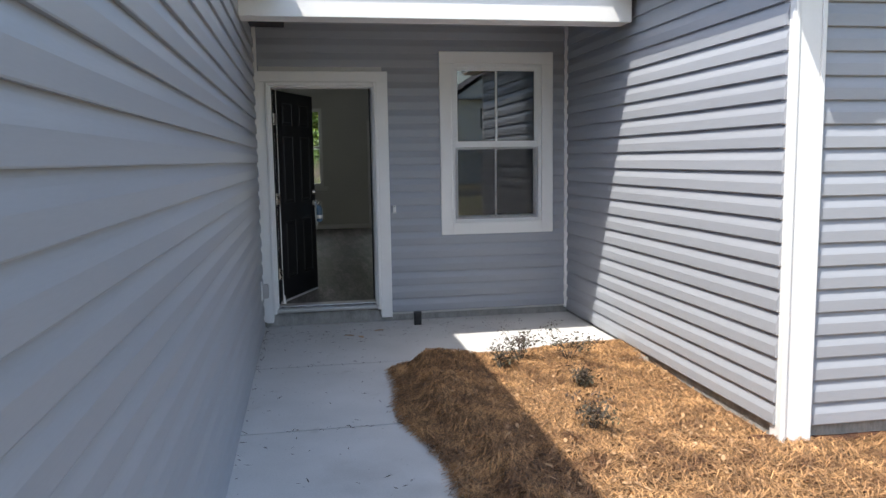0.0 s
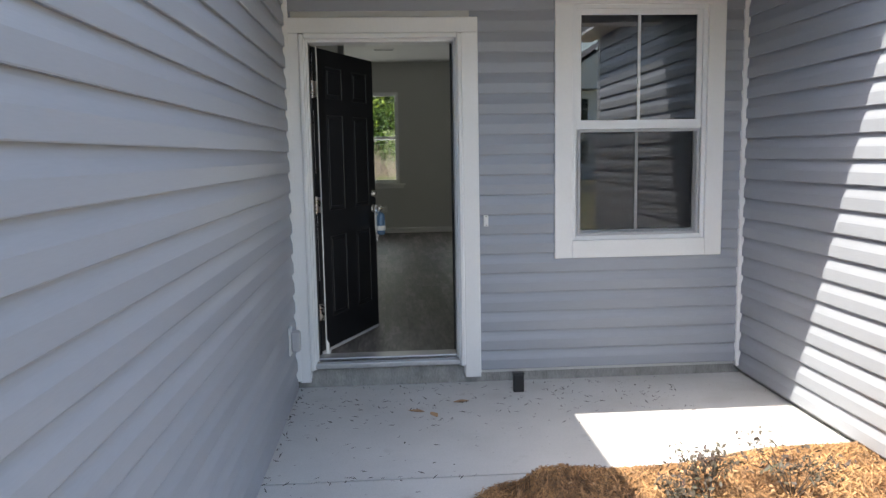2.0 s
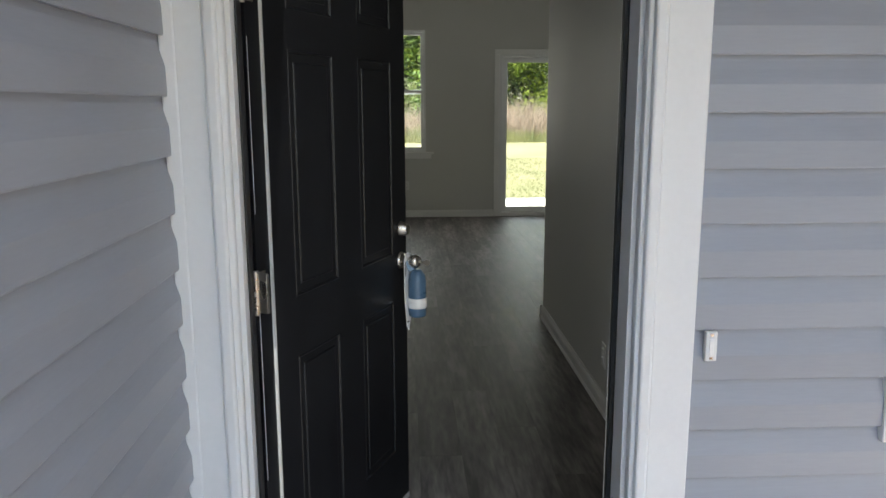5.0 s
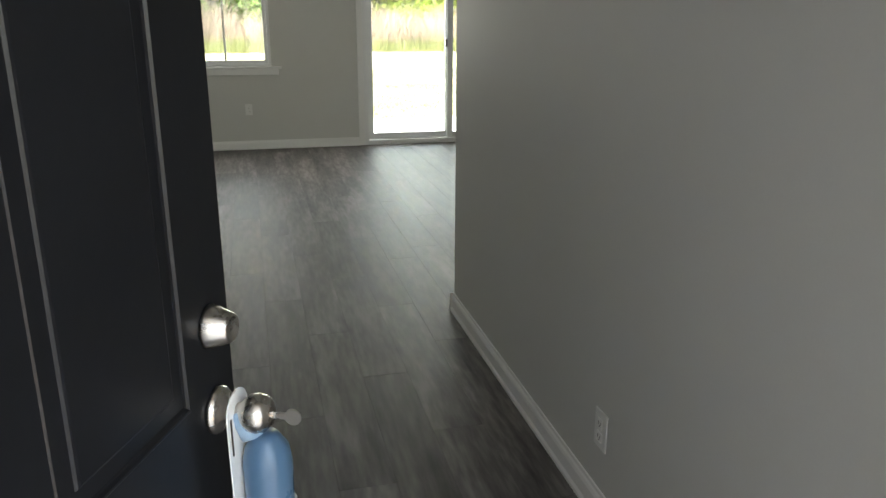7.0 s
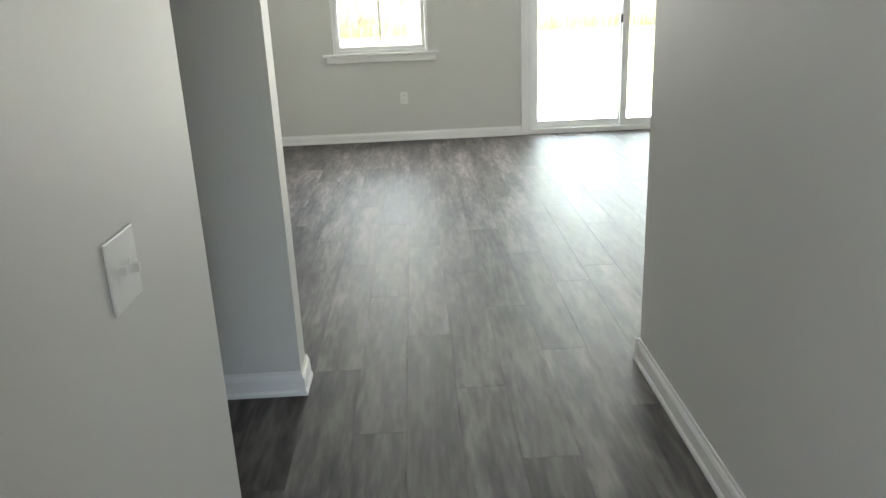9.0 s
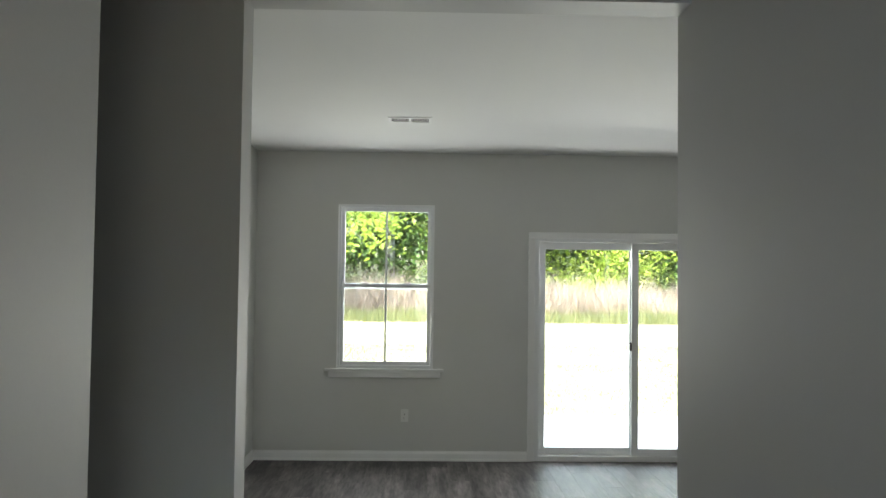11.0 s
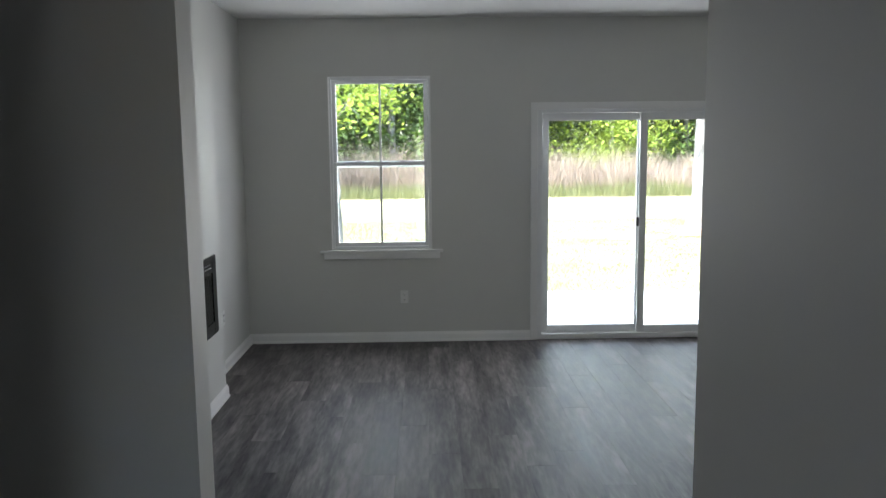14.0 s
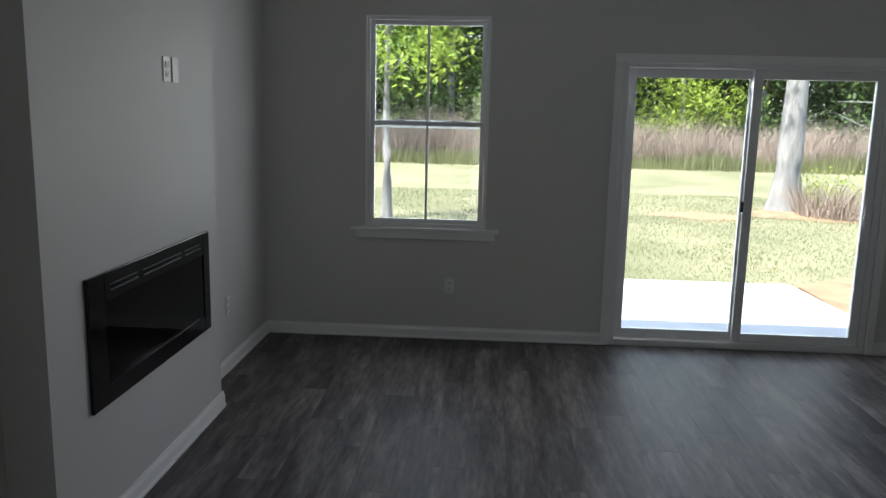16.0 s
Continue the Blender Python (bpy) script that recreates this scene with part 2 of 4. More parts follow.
def lathe(bm, prof, m, seg=28):
    """A turned shape: (radius, height) pairs about z at the pose m."""
    rings = []
    for r, z in prof:
        rings.append([bm.verts.new(m @ Vector((r * math.cos(a), r * math.sin(a), z))) for a in [2 * math.pi * i / seg for i in range(seg)]])
    for a, b in zip(rings, rings[1:]):
        for i in range(seg):
            bm.faces.new((a[i], a[(i + 1) % seg], b[(i + 1) % seg], b[i]))
    bm.faces.new(rings[0][::-1])
    bm.faces.new(rings[-1])


def extrude_profile(bm, prof, m, length):
    """A closed profile of (x, z) pairs run along y for a length, at the pose m."""
    a = [bm.verts.new(m @ Vector((x, 0, z))) for x, z in prof]
    b = [bm.verts.new(m @ Vector((x, length, z))) for x, z in prof]
    n = len(prof)
    for i in range(n):
        bm.faces.new((a[i], a[(i + 1) % n], b[(i + 1) % n], b[i]))
    bm.faces.new(a[::-1])
    bm.faces.new(b)
    bmesh.ops.recalc_face_normals(bm, faces=bm.faces)


def mesh_of(name, bm, material, smooth=False):
    me = bpy.data.meshes.new(name)
    bmesh.ops.recalc_face_normals(bm, faces=bm.faces)
    bm.to_mesh(me)
    bm.free()
    me.materials.append(material)
    if smooth:
        me.shade_smooth()
    return me


def part(name, bm, material, parent, label="", smooth=False):
    ob = new(name, mesh_of(name, bm, material, smooth))
    ob.parent = parent
    if label:
        ob["label"] = label
    return ob


def single(name, bm, material, label, category, kind="", group="", smooth=False):
    return tagged(new(name, mesh_of(name, bm, material, smooth)), label, category, group, kind)


def thing(name, label, category, at=(0, 0, 0), turn=0, kind="", group=""):
    ob = tagged(new(name), label, category, group, kind)
    ob.matrix_world = pose(*at, 0, 0, turn)
    ob.empty_display_size = 0.1
    return ob


def boxes(*rows, bev=0.0):
    bm = bmesh.new()
    for r in rows:
        box(bm, *r, bev=bev)
    return bm


# ---- plan ----
WING_L, WING_R, WING_R_END = -0.157, 2.85, -3.53
HALL_L, HALL_R, HALL_L_END, OPEN_Y0, OPEN_Y1 = 0.042, 1.332, 2.32, 3.275, 3.395
BACK, CEIL, HEAD = 8.36, 2.91, 2.545
PORCH, LAWN, PATIO = -0.185, -0.33, -0.15
ROOM_L, ROOM_R = -1.03, 4.6
W1 = (1.68, 2.57, 0.755, 2.265)
W2 = (-0.262, 0.652, 0.86, 2.41)
SL = (1.61, 3.52, 0.0, 2.105)
BUMP_X, BUMP0, BUMP1 = -0.85, 5.1, 6.8

# ---- structure ----
T = 0.15
# front wall: core behind the siding
single("wall_front", boxes((WING_L - 0.15, -0.045, 0.0, T, -0.12, 2.95), (-0.045, 0.96, 0.0, T, 2.09, 2.95), (0.96, W1[0], 0.0, T, -0.12, 2.95), (W1[0], W1[1], 0.0, T, -0.12, W1[2]),
       (W1[0], W1[1], 0.0, T, W1[3], 2.95), (W1[1], 4.75, 0.0, T, -0.12, 2.95)), M_WALL, "front house wall with door and window openings", "wall", "structure")
single("wall_wing_west", boxes((WING_L - 0.15, WING_L, -9.5, 0.0, -0.3, 2.6)), M_SIDING, "garage side wall behind grey siding", "wall", "structure")
single("wall_wing_east", boxes((WING_R, WING_R + 0.15, WING_R_END, 0.0, -0.16, 2.75), (WING_R + 0.15, 7.5, WING_R_END, WING_R_END + 0.15, -0.16, 2.75)), M_SIDING, "projecting wing wall behind grey siding", "wall", "structure")
single("foundation", boxes((WING_L - 0.02, 3.0, 0.012, T, -0.4, -0.06), (WING_R + 0.012, WING_R + 0.2, WING_R_END + 0.012, 0.012, -0.4, -0.12), (WING_R + 0.2, 7.5, WING_R_END + 0.012, WING_R_END + 0.2, -0.4, -0.12),
       (WING_L - 0.2, WING_L - 0.012, -9.5, 0.0, -0.4, -0.16)), M_FOUND, "rough grey block foundation strip under the siding", "foundation", "structure")
# interior walls
single("wall_hall_west", boxes((HALL_L - 0.12, HALL_L, T, HALL_L_END, 0.0, CEIL)), M_WALL, "pale grey painted hall wall", "wall", "structure")
single("wall_hall_east", boxes((HALL_R, HALL_R + 0.12, T, OPEN_Y1, 0.0, CEIL)), M_WALL, "pale grey painted hall wall", "wall", "structure")
single("wall_stub", boxes((-3.0, 0.04, OPEN_Y0, OPEN_Y1, 0.0, CEIL)), M_WALL, "pale grey wall stub beside the opening", "wall", "structure")
single("header_opening", boxes((0.04, HALL_R, OPEN_Y0, OPEN_Y1, HEAD, CEIL)), M_WALL, "painted header above the wide opening", "header", "structure")
single("header_passage", boxes((HALL_L - 0.12, HALL_L, HALL_L_END, OPEN_Y0, HEAD, CEIL)), M_WALL, "painted header above the side passage", "header", "structure")
single("wall_passage", boxes((-3.0, HALL_L - 0.12, 1.1, 1.22, 0.0, CEIL), (-3.1, -3.0, 1.1, OPEN_Y1, 0.0, CEIL)), M_WALL, "pale grey passage wall", "wall", "structure")
single("wall_front_room", boxes((HALL_R + 0.12, ROOM_R, OPEN_Y0, OPEN_Y1, 0.0, CEIL), (ROOM_R, ROOM_R + 0.15, T, BACK, 0.0, CEIL)), M_WALL, "pale grey painted room wall", "wall", "structure")
single("wall_room_west", boxes((ROOM_L - 0.15, ROOM_L, OPEN_Y1, BACK, 0.0, CEIL)), M_WALL, "pale grey painted side wall", "wall", "structure")
single("wall_fireplace", boxes((ROOM_L, BUMP_X, BUMP0, 5.40, 0.0, CEIL), (ROOM_L, BUMP_X, 6.60, BUMP1, 0.0, CEIL), (ROOM_L, BUMP_X, 5.40, 6.60, 0.0, 0.55), (ROOM_L, BUMP_X, 5.40, 6.60, 1.03, CEIL)),
       M_WALL, "painted chimney breast with a recess for the fireplace", "wall", "structure")
B1 = BACK + T
single("wall_back", boxes((ROOM_L - 0.15, W2[0], BACK, B1, -0.2, CEIL), (W2[0], W2[1], BACK, B1, -0.2, W2[2]), (W2[0], W2[1], BACK, B1, W2[3], CEIL), (W2[1], SL[0], BACK, B1, -0.2, CEIL),
       (SL[0], SL[1], BACK, B1, SL[3], CEIL), (SL[1], ROOM_R + 0.15, BACK, B1, -0.2, CEIL), (SL[0], SL[1], BACK, B1, -0.2, -0.002)), M_WALL, "pale grey back wall with window and sliding door", "wall", "structure")
single("ceiling_room", boxes((ROOM_L - 0.15, ROOM_R + 0.15, OPEN_Y1, B1, CEIL, CEIL + 0.15)), M_CEIL, "flat white ceiling", "ceiling", "structure")
single("ceiling_hall", boxes((-3.1, ROOM_R + 0.15, T, OPEN_Y1, CEIL - 0.06, CEIL + 0.15)), M_CEIL, "flat white hall ceiling", "ceiling", "structure")
single("floor_base", boxes((-3.1, ROOM_R + 0.15, 0.03, BACK, -0.16, -0.003)), M_GAP, "dark underlay beneath the floor planks", "floor", "structure")
single("roof", boxes((-8, 9, 0.0, B1 + 0.03, CEIL + 0.16, CEIL + 0.26), (WING_R - 0.25, 8, WING_R_END - 0.4, 0.0, 2.62, 2.78), (-8, WING_L + 0.3, -9.8, 0.0, 2.58, 2.75), (WING_L + 0.3, WING_R - 0.25, -1.72, 0.0, 2.80, 2.98)), M_ROOF, "dark shingle roof over the house", "roof", "structure")
single("soffit", boxes((WING_R - 0.25, WING_R, WING_R_END - 0.4, -1.5, 2.59, 2.617), (WING_L, WING_L + 0.3, -9.8, -1.5, 2.55, 2.577), (WING_L, WING_R, -1.38, 0.0, 2.76, 2.79)), M_TRIM, "white soffit boards under the eaves", "soffit", "structure")

# ---- ground ----
bm = bmesh.new()
for (x0, x1, y0, y1) in ((-700, 700, -700, 0.1), (-700, 700, BACK + 0.02, 700), (-700, -1.1, 0.1, BACK + 0.02), (4.7, 700, 0.1, BACK + 0.02)):
    vs = [bm.verts.new((x, y, LAWN)) for x, y in ((x0, y0), (x1, y0), (x1, y1), (x0, y1))]
    bm.faces.new(vs)
single("ground", bm, M_GRASS, "mown green and straw-coloured lawn", "lawn", "structure")
single("road", boxes((-300, 300, -34, -27, LAWN - 0.05, LAWN + 0.02)), M_ASPHALT, "grey asphalt street in front of the house", "road", "structure")

single("walk_bedding", boxes((WING_L - 0.1, 1.27, -9.5, -0.2, -0.36, PORCH - 0.018)), M_DARK, "dark bedding in the joints of the walk", "pavement", "structure")
walkway = thing("pavement_walk", "pale concrete entrance walk in jointed slabs", "pavement", kind="structure")
for y0, y1 in ((-1.495, 0.011), (-2.911, -1.509), (-4.33, -2.926), (-5.75, -4.345), (-7.17, -5.76), (-9.6, -7.18)):
    x1 = WING_R + 0.012 if y1 > 0 else 1.28
    bm = boxes((WING_L + 0.006 if y1 < 0 else WING_L - 0.15, x1, y0, y1, -0.36, PORCH))
    if y1 > 0:
        box(bm, 1.29, x1, -1.85, y0, -0.36, PORCH)
    part("slab", bm, M_CONC, walkway)
patio = thing("pavement_patio", "sunlit pale concrete patio slab", "pavement", kind="structure")
bm = bmesh.new()
pts = [(0.9, B1 + 0.003), (4.27, B1 + 0.003), (4.27, 10.1), (4.2, 11.57), (0.9, 11.57)]
lo, hi = [bm.verts.new((x, y, -0.4)) for x, y in pts], [bm.verts.new((x, y, PATIO)) for x, y in pts]
bm.faces.new(hi), bm.faces.new(lo[::-1])
for i in range(5):
    bm.faces.new((lo[i], lo[(i + 1) % 5], hi[(i + 1) % 5], hi[i]))
part("slab", bm, M_CONC, patio)

# ---- siding: one object a course ----
LAP = 0.1293
PROF = [(0.0, 0.0), (0.0195, -0.002), (0.0215, 0.002), (0.0208, 0.062), (0.0178, 0.073), (0.0105, 0.096), (0.0058, 0.114), (0.003, 0.134), (0.0, 0.134)]


def siding(name, m, length, z0, z1, holes=(), label=""):
    """Lapped courses on a wall that runs along the pose's y, facing its +x. holes: (from, to, z0, z1)."""
    wall = thing(name, label, "siding", kind="structure")
    meshes = {}
    z = z0
    while z < z1 - 0.02:
        cuts = sorted((a, b) for a, b, h0, h1 in holes if h0 < z + LAP and h1 > z)
        segs, s = [], 0.0
        for a, b in cuts:
            segs.append((s, a))
            s = b
        segs.append((s, length))
        for a, b in segs:
            if b - a < 0.03:
                continue
            key = round(b - a, 3)
            if key not in meshes:
                g = bmesh.new()
                extrude_profile(g, PROF, Matrix(), b - a)
                meshes[key] = mesh_of("siding_course", g, M_SIDING)
            o = new("siding_course", meshes[key])
            o.parent = wall
            o.matrix_basis = m @ Matrix.Translation((0, a, z))
        z += LAP


# ---- doors and windows ----
def casing(name, x0, x1, z0, z1, w, y0, y1, label, bottom=True, head=None, low=None):
    """Flat boards round an opening of a wall that faces y; each board a part."""
    h = head or w
    c = thing(name, label, "trim", kind="structure")
    zb = z0 - w if bottom else (low if low is not None else z0)
    part("board", boxes((x0 - w, x0, y0, y1, zb, z1), bev=0.004), M_TRIM, c)
    part("board", boxes((x1, x1 + w, y0, y1, zb, z1), bev=0.004), M_TRIM, c)
    part("board", boxes((x0 - w, x1 + w, y0 - 0.002, y1, z1, z1 + h), bev=0.004), M_TRIM, c)
    if bottom:
        part("board", boxes((x0, x1, y0, y1, z0 - w, z0), bev=0.004), M_TRIM, c)
    return c


def ring(x0, x1, y0, y1, z0, z1, w, bev=0.003):
    return boxes((x0, x0 + w, y0, y1, z0, z1), (x1 - w, x1, y0, y1, z0, z1), (x0 + w, x1 - w, y0, y1, z0, z0 + w), (x0 + w, x1 - w, y0, y1, z1 - w, z1), bev=bev)


def hung_window(name, rect, y0, label, outward, glass_mat, screen=False):
    """A double-hung vinyl window. outward: -1 when the outside lies towards -y. y0: the outer face."""
    x0, x1, z0, z1 = rect
    w = thing(name, label, "window", ((x0 + x1) / 2, y0, z0), kind="structure")
    off = Matrix.Translation((-(x0 + x1) / 2, -y0, -z0))

    def put(n, g, m_, parent=w, lab=""):
        o = part(n, g, m_, parent, lab)
        if parent is w:
            o.data.transform(off)
        else:
            o.data.transform(off)
        return o

    s = -outward
    put("window_frame", ring(x0, x1, y0, y0 + s * 0.085, z0, z1, 0.028), M_VINYL)
    zm = (z0 + z1) / 2
    for n, za, zb, d in (("upper_sash", zm - 0.02, z1 - 0.028, 0.012), ("lower_sash", z0 + 0.028, zm + 0.02, 0.044)):
        ya, yb = y0 + s * d, y0 + s * (d + 0.03)
        sash = put(n, ring(x0 + 0.029, x1 - 0.029, ya, yb, za, zb, 0.034), M_VINYL)
        yc = (ya + yb) / 2
        p = put("pane", boxes((x0 + 0.062, x1 - 0.062, yc - 0.003, yc + 0.003, za + 0.033, zb - 0.033)), glass_mat, sash, "clear glass pane")
        p.visible_shadow = False
        xm = (x0 + x1) / 2
        put("muntin", boxes((xm - 0.009, xm + 0.009, yc + 0.004, yc + 0.009, za + 0.034, zb - 0.034)), M_VINYL, sash)
        put("muntin", boxes((xm - 0.009, xm + 0.009, yc - 0.009, yc - 0.004, za + 0.034, zb - 0.034)), M_VINYL, sash)
    put("meeting_rail", boxes((x0 + 0.0295, x1 - 0.0295, y0 + s * 0.006, y0 + s * 0.0116, zm - 0.032, zm + 0.026), bev=0.002), M_VINYL)
    for k in (0.28, 0.72):
        xm = x0 + (x1 - x0) * k
        put("sash_lock", boxes((xm - 0.03, xm + 0.03, y0 + s * 0.045, y0 + s * 0.07, zm + 0.0205, zm + 0.032), bev=0.004), M_VINYL)
    if screen:
        put("screen_frame", ring(x0 + 0.04, x1 - 0.04, y0 + s * 0.004, y0 + s * 0.011, z0 + 0.03, zm - 0.034, 0.018, 0.001), M_GREYTRIM, w, "grey insect screen frame")
        put("screen_mesh", boxes((x0 + 0.0575, x1 - 0.0575, y0 + s * 0.007, y0 + s * 0.0075, z0 + 0.0475, zm - 0.0515)), M_SCREEN, w, "fine dark insect mesh")
    return w


siding("siding_front", pose(WING_L, 0, 0, 0, 0, -90), WING_R - WING_L, -0.095, 2.76, [(-0.10 - WING_L, 1.02 - WING_L, -0.2, 2.12), (W1[0] - 0.06 - WING_L, W1[1] + 0.06 - WING_L, W1[2] - 0.06, W1[3] + 0.06)], "grey lapped vinyl siding on the porch wall")
siding("siding_wing_west", pose(WING_L, -9.5, 0), 9.5 - 0.02, -0.185, 2.52, (), "grey lapped vinyl siding along the garage side")
siding("siding_wing_east", pose(WING_R, -0.01, 0, 0, 0, 180), -WING_R_END - 0.03, -0.148, 2.57, (), "grey lapped vinyl siding on the projecting wing")
siding("siding_wing_face", pose(WING_R + 0.15, WING_R_END, 0, 0, 0, -90), 4.4, -0.155, 2.57, (), "grey lapped vinyl siding on the wing front")

corner = thing("corner_post", "white vinyl outside corner post of the wing", "trim", (WING_R + 0.03, WING_R_END, -0.22), kind="structure")
part("face", boxes((-0.035, -0.02, -0.03, 0.075, -0.02, 2.8), (-0.05, -0.035, -0.04, -0.02, -0.02, 2.8), bev=0.004), M_TRIM, corner)
part("face", boxes((-0.02, 0.11, -0.045, -0.03, -0.02, 2.8), (0.11, 0.135, -0.055, -0.03, -0.02, 2.8), bev=0.004), M_TRIM, corner)
part("bead", boxes((-0.052, -0.022, -0.058, -0.032, -0.021, 2.801), bev=0.006), M_TRIM, corner)
for x, n in ((WING_L + 0.026, "trim_corner_west"), (WING_R - 0.026, "trim_corner_east")):
    single(n, boxes((x - 0.018, x + 0.018, -0.036, -0.002, -0.13, 2.75), bev=0.005), M_TRIM, "white inside-corner bead of the siding", "trim", "structure")
beam = thing("porch_beam", "white boxed porch beam across the entry", "beam", (0, -1.38, 2.39), kind="structure")
part("face", boxes((WING_L + 0.02, WING_R - 0.06, -0.235, -0.22, 0.0, 0.43), bev=0.003), M_TRIM, beam)
part("underside", boxes((WING_L + 0.02, WING_R - 0.06, -0.219, -0.03, 0.004, 0.02)), M_TRIM, beam)
part("face", boxes((WING_L + 0.02, WING_R - 0.06, -0.029, -0.015, 0.0, 0.43), bev=0.003), M_TRIM, beam)
part("crown", boxes((WING_L + 0.02, WING_R - 0.06, -0.245, -0.2355, 0.18, 0.43), bev=0.003), M_TRIM, beam)

casing("trim_front_window", *W1[:2], *W1[2:], 0.115, -0.032, -0.001, "wide white boards round the front window")
hung_window("window_1", W1, -0.012, "white double-hung vinyl window with grey reflections", -1, M_GLASS_FRONT, True)

# entrance: casing, jamb, threshold
entry = thing("trim_entry_door", "white boards and brick mould round the entrance", "trim", kind="structure")
part("board", boxes((-0.117, -0.052, -0.034, -0.001, -0.14, 2.095), bev=0.004), M_TRIM, entry)
part("board", boxes((0.967, 1.07, -0.034, -0.001, -0.14, 2.095), bev=0.004), M_TRIM, entry)
part("board", boxes((-0.117, 1.07, -0.036, -0.001, 2.095, 2.19), bev=0.004), M_TRIM, entry)
for x0, x1 in ((-0.052, -0.0225), (0.9375, 0.967)):
    part("brick_mould", boxes((x0, x1, -0.044, 0.005, -0.06, 2.092), bev=0.007), M_TRIM, entry)
    xa, xb = (x0 + 0.012, x1 + 0.012) if x0 < 0 else (x0 - 0.012, x1 - 0.012)
    part("brick_mould", boxes((xa, xb, -0.027, 0.004, -0.058, 2.07), bev=0.005), M_TRIM, entry)
part("brick_mould", boxes((-0.0225, 0.9375, -0.044, 0.005, 2.062, 2.094), bev=0.007), M_TRIM, entry)
jamb = thing("door_jamb", "white door jamb with dark weatherstrip", "door frame", kind="structure")
part("post", boxes((-0.044, 0.0, 0.006, T + 0.012, -0.012, 2.088), bev=0.002), M_TRIM, jamb)
part("post", boxes((0.915, 0.959, 0.006, T + 0.012, -0.012, 2.088), bev=0.002), M_TRIM, jamb)
part("lintel", boxes((0.0, 0.915, 0.006, T + 0.012, 2.045, 2.088), bev=0.002), M_TRIM, jamb)
part("weatherstrip", boxes((0.901, 0.9148, 0.085, 0.105, 0.02, 2.044), bev=0.003), M_BLACK, jamb, "black seal strip along the jamb")
# hinge-side seal, widened beyond its real size to black out the white jamb face
part("weatherstrip", boxes((0.0002, 0.006, 0.045, 0.094, 0.02, 2.044), bev=0.003), M_BLACK, jamb, "black seal strip along the jamb")
part("threshold", boxes((-0.02, 0.935, -0.03, 0.03, -0.052, -0.018), (-0.01, 0.925, 0.03, 0.16, -0.03, 0.006), bev=0.006), mat("weathered_aluminium", (0.5, 0.5, 0.5), 0.4, 0.1, 8, 60, 0.1, metal=0.6), jamb, "worn metal threshold")


def panelled_leaf(width, height, thick, panels):
    """A door leaf with sunk, raised-field panels on both faces. Local: hinge at x 0, outer face y 0, inner face y thick."""
    g = bmesh.new()
    core = 0.004
    xs = sorted({0, width, *[p[0] for p in panels], *[p[1] for p in panels]})
    zs = sorted({0, height, *[p[2] for p in panels], *[p[3] for p in panels]})
    inside = lambda x, z: any(p[0] < x < p[1] and p[2] < z < p[3] for p in panels)
    for x0, x1 in zip(xs, xs[1:]):
        for z0, z1 in zip(zs, zs[1:]):
            if not inside((x0 + x1) / 2, (z0 + z1) / 2):
                box(g, x0, x1, 0, thick, z0, z1)
    bmesh.ops.remove_doubles(g, verts=g.verts, dist=0.0005)
    dead = [f for f in g.faces if any(o is not f and (o.calc_center_median() - f.calc_center_median()).length < 1e-4 for e in f.edges for o in e.link_faces)]
    bmesh.ops.delete(g, geom=dead, context="FACES_ONLY")
    for p in panels:
        for y_face, sgn in ((0, 1), (thick, -1)):
            steps = [(0.0, 0.0), (0.002, -0.0015), (0.005, -0.0015), (0.007, 0.002), (0.010, core), (0.03, core), (0.032, 0.001), (0.035, 0.0), (0.05, 0.0)]
            rings = []
            for ins, dep in steps:
                rings.append([g.verts.new((x, y_face + sgn * dep, z)) for x, z in ((p[0] + ins, p[2] + ins), (p[1] - ins, p[2] + ins), (p[1] - ins, p[3] - ins), (p[0] + ins, p[3] - ins))])
            for a, b in zip(rings, rings[1:]):
                for i in range(4):
                    g.faces.new((a[i], a[(i + 1) % 4], b[(i + 1) % 4], b[i]))
            g.faces.new(rings[-1])
    return g


DOOR_TURN = 66.0
door = thing("door_1", "open navy-black six-panel entrance door", "door", (0.012, 0.098, 0.014), DOOR_TURN, kind="structure")
PANELS = [(x0, x1, z0, z1) for x0, x1 in ((0.175, 0.41), (0.56, 0.795)) for z0, z1 in ((0.225, 0.785), (0.952, 1.60), (1.70, 1.915))]
part("leaf", panelled_leaf(0.905, 2.02, 0.044, PANELS), M_DOOR, door)
for z in (0.24, 0.955, 1.70):
    hg = part("hinge", boxes((-0.010, 0.0005, -0.034, 0.03, z, z + 0.1), bev=0.001), M_METAL, door, "satin nickel butt hinge")
    g = bmesh.new()
    cyl(g, pose(-0.012, -0.004, z + 0.05), 0.0065, 0.0065, 0.112, 14)
    part("pin", g, M_METAL, hg)
    part("leaf_plate", boxes((0.001, 0.034, -0.0018, -0.0003, z, z + 0.1)), M_METAL, hg)
part("scar", boxes((0.003, 0.0044, -0.0012, -0.0002, 0.5, 1.06), (0.0034, 0.0046, -0.0012, -0.0002, 1.2, 1.62), (0.003, 0.0042, -0.0012, -0.0002, 1.7, 1.98)), M_TRIM, door, "chipped white paint line by the hinge")
g = bmesh.new()
OUT = pose(0, 0, 0, 90)
lathe(g, [(0.0275, 0.0), (0.0275, 0.004), (0.025, 0.011), (0.0185, 0.028), (0.0165, 0.03), (0.014, 0.0302), (0.013, 0.0275)], pose(0.856, -0.0005, 1.035) @ OUT)
bolt = part("deadbolt", g, M_METAL, door, "satin nickel deadbolt cylinder", True)
g = bmesh.new()
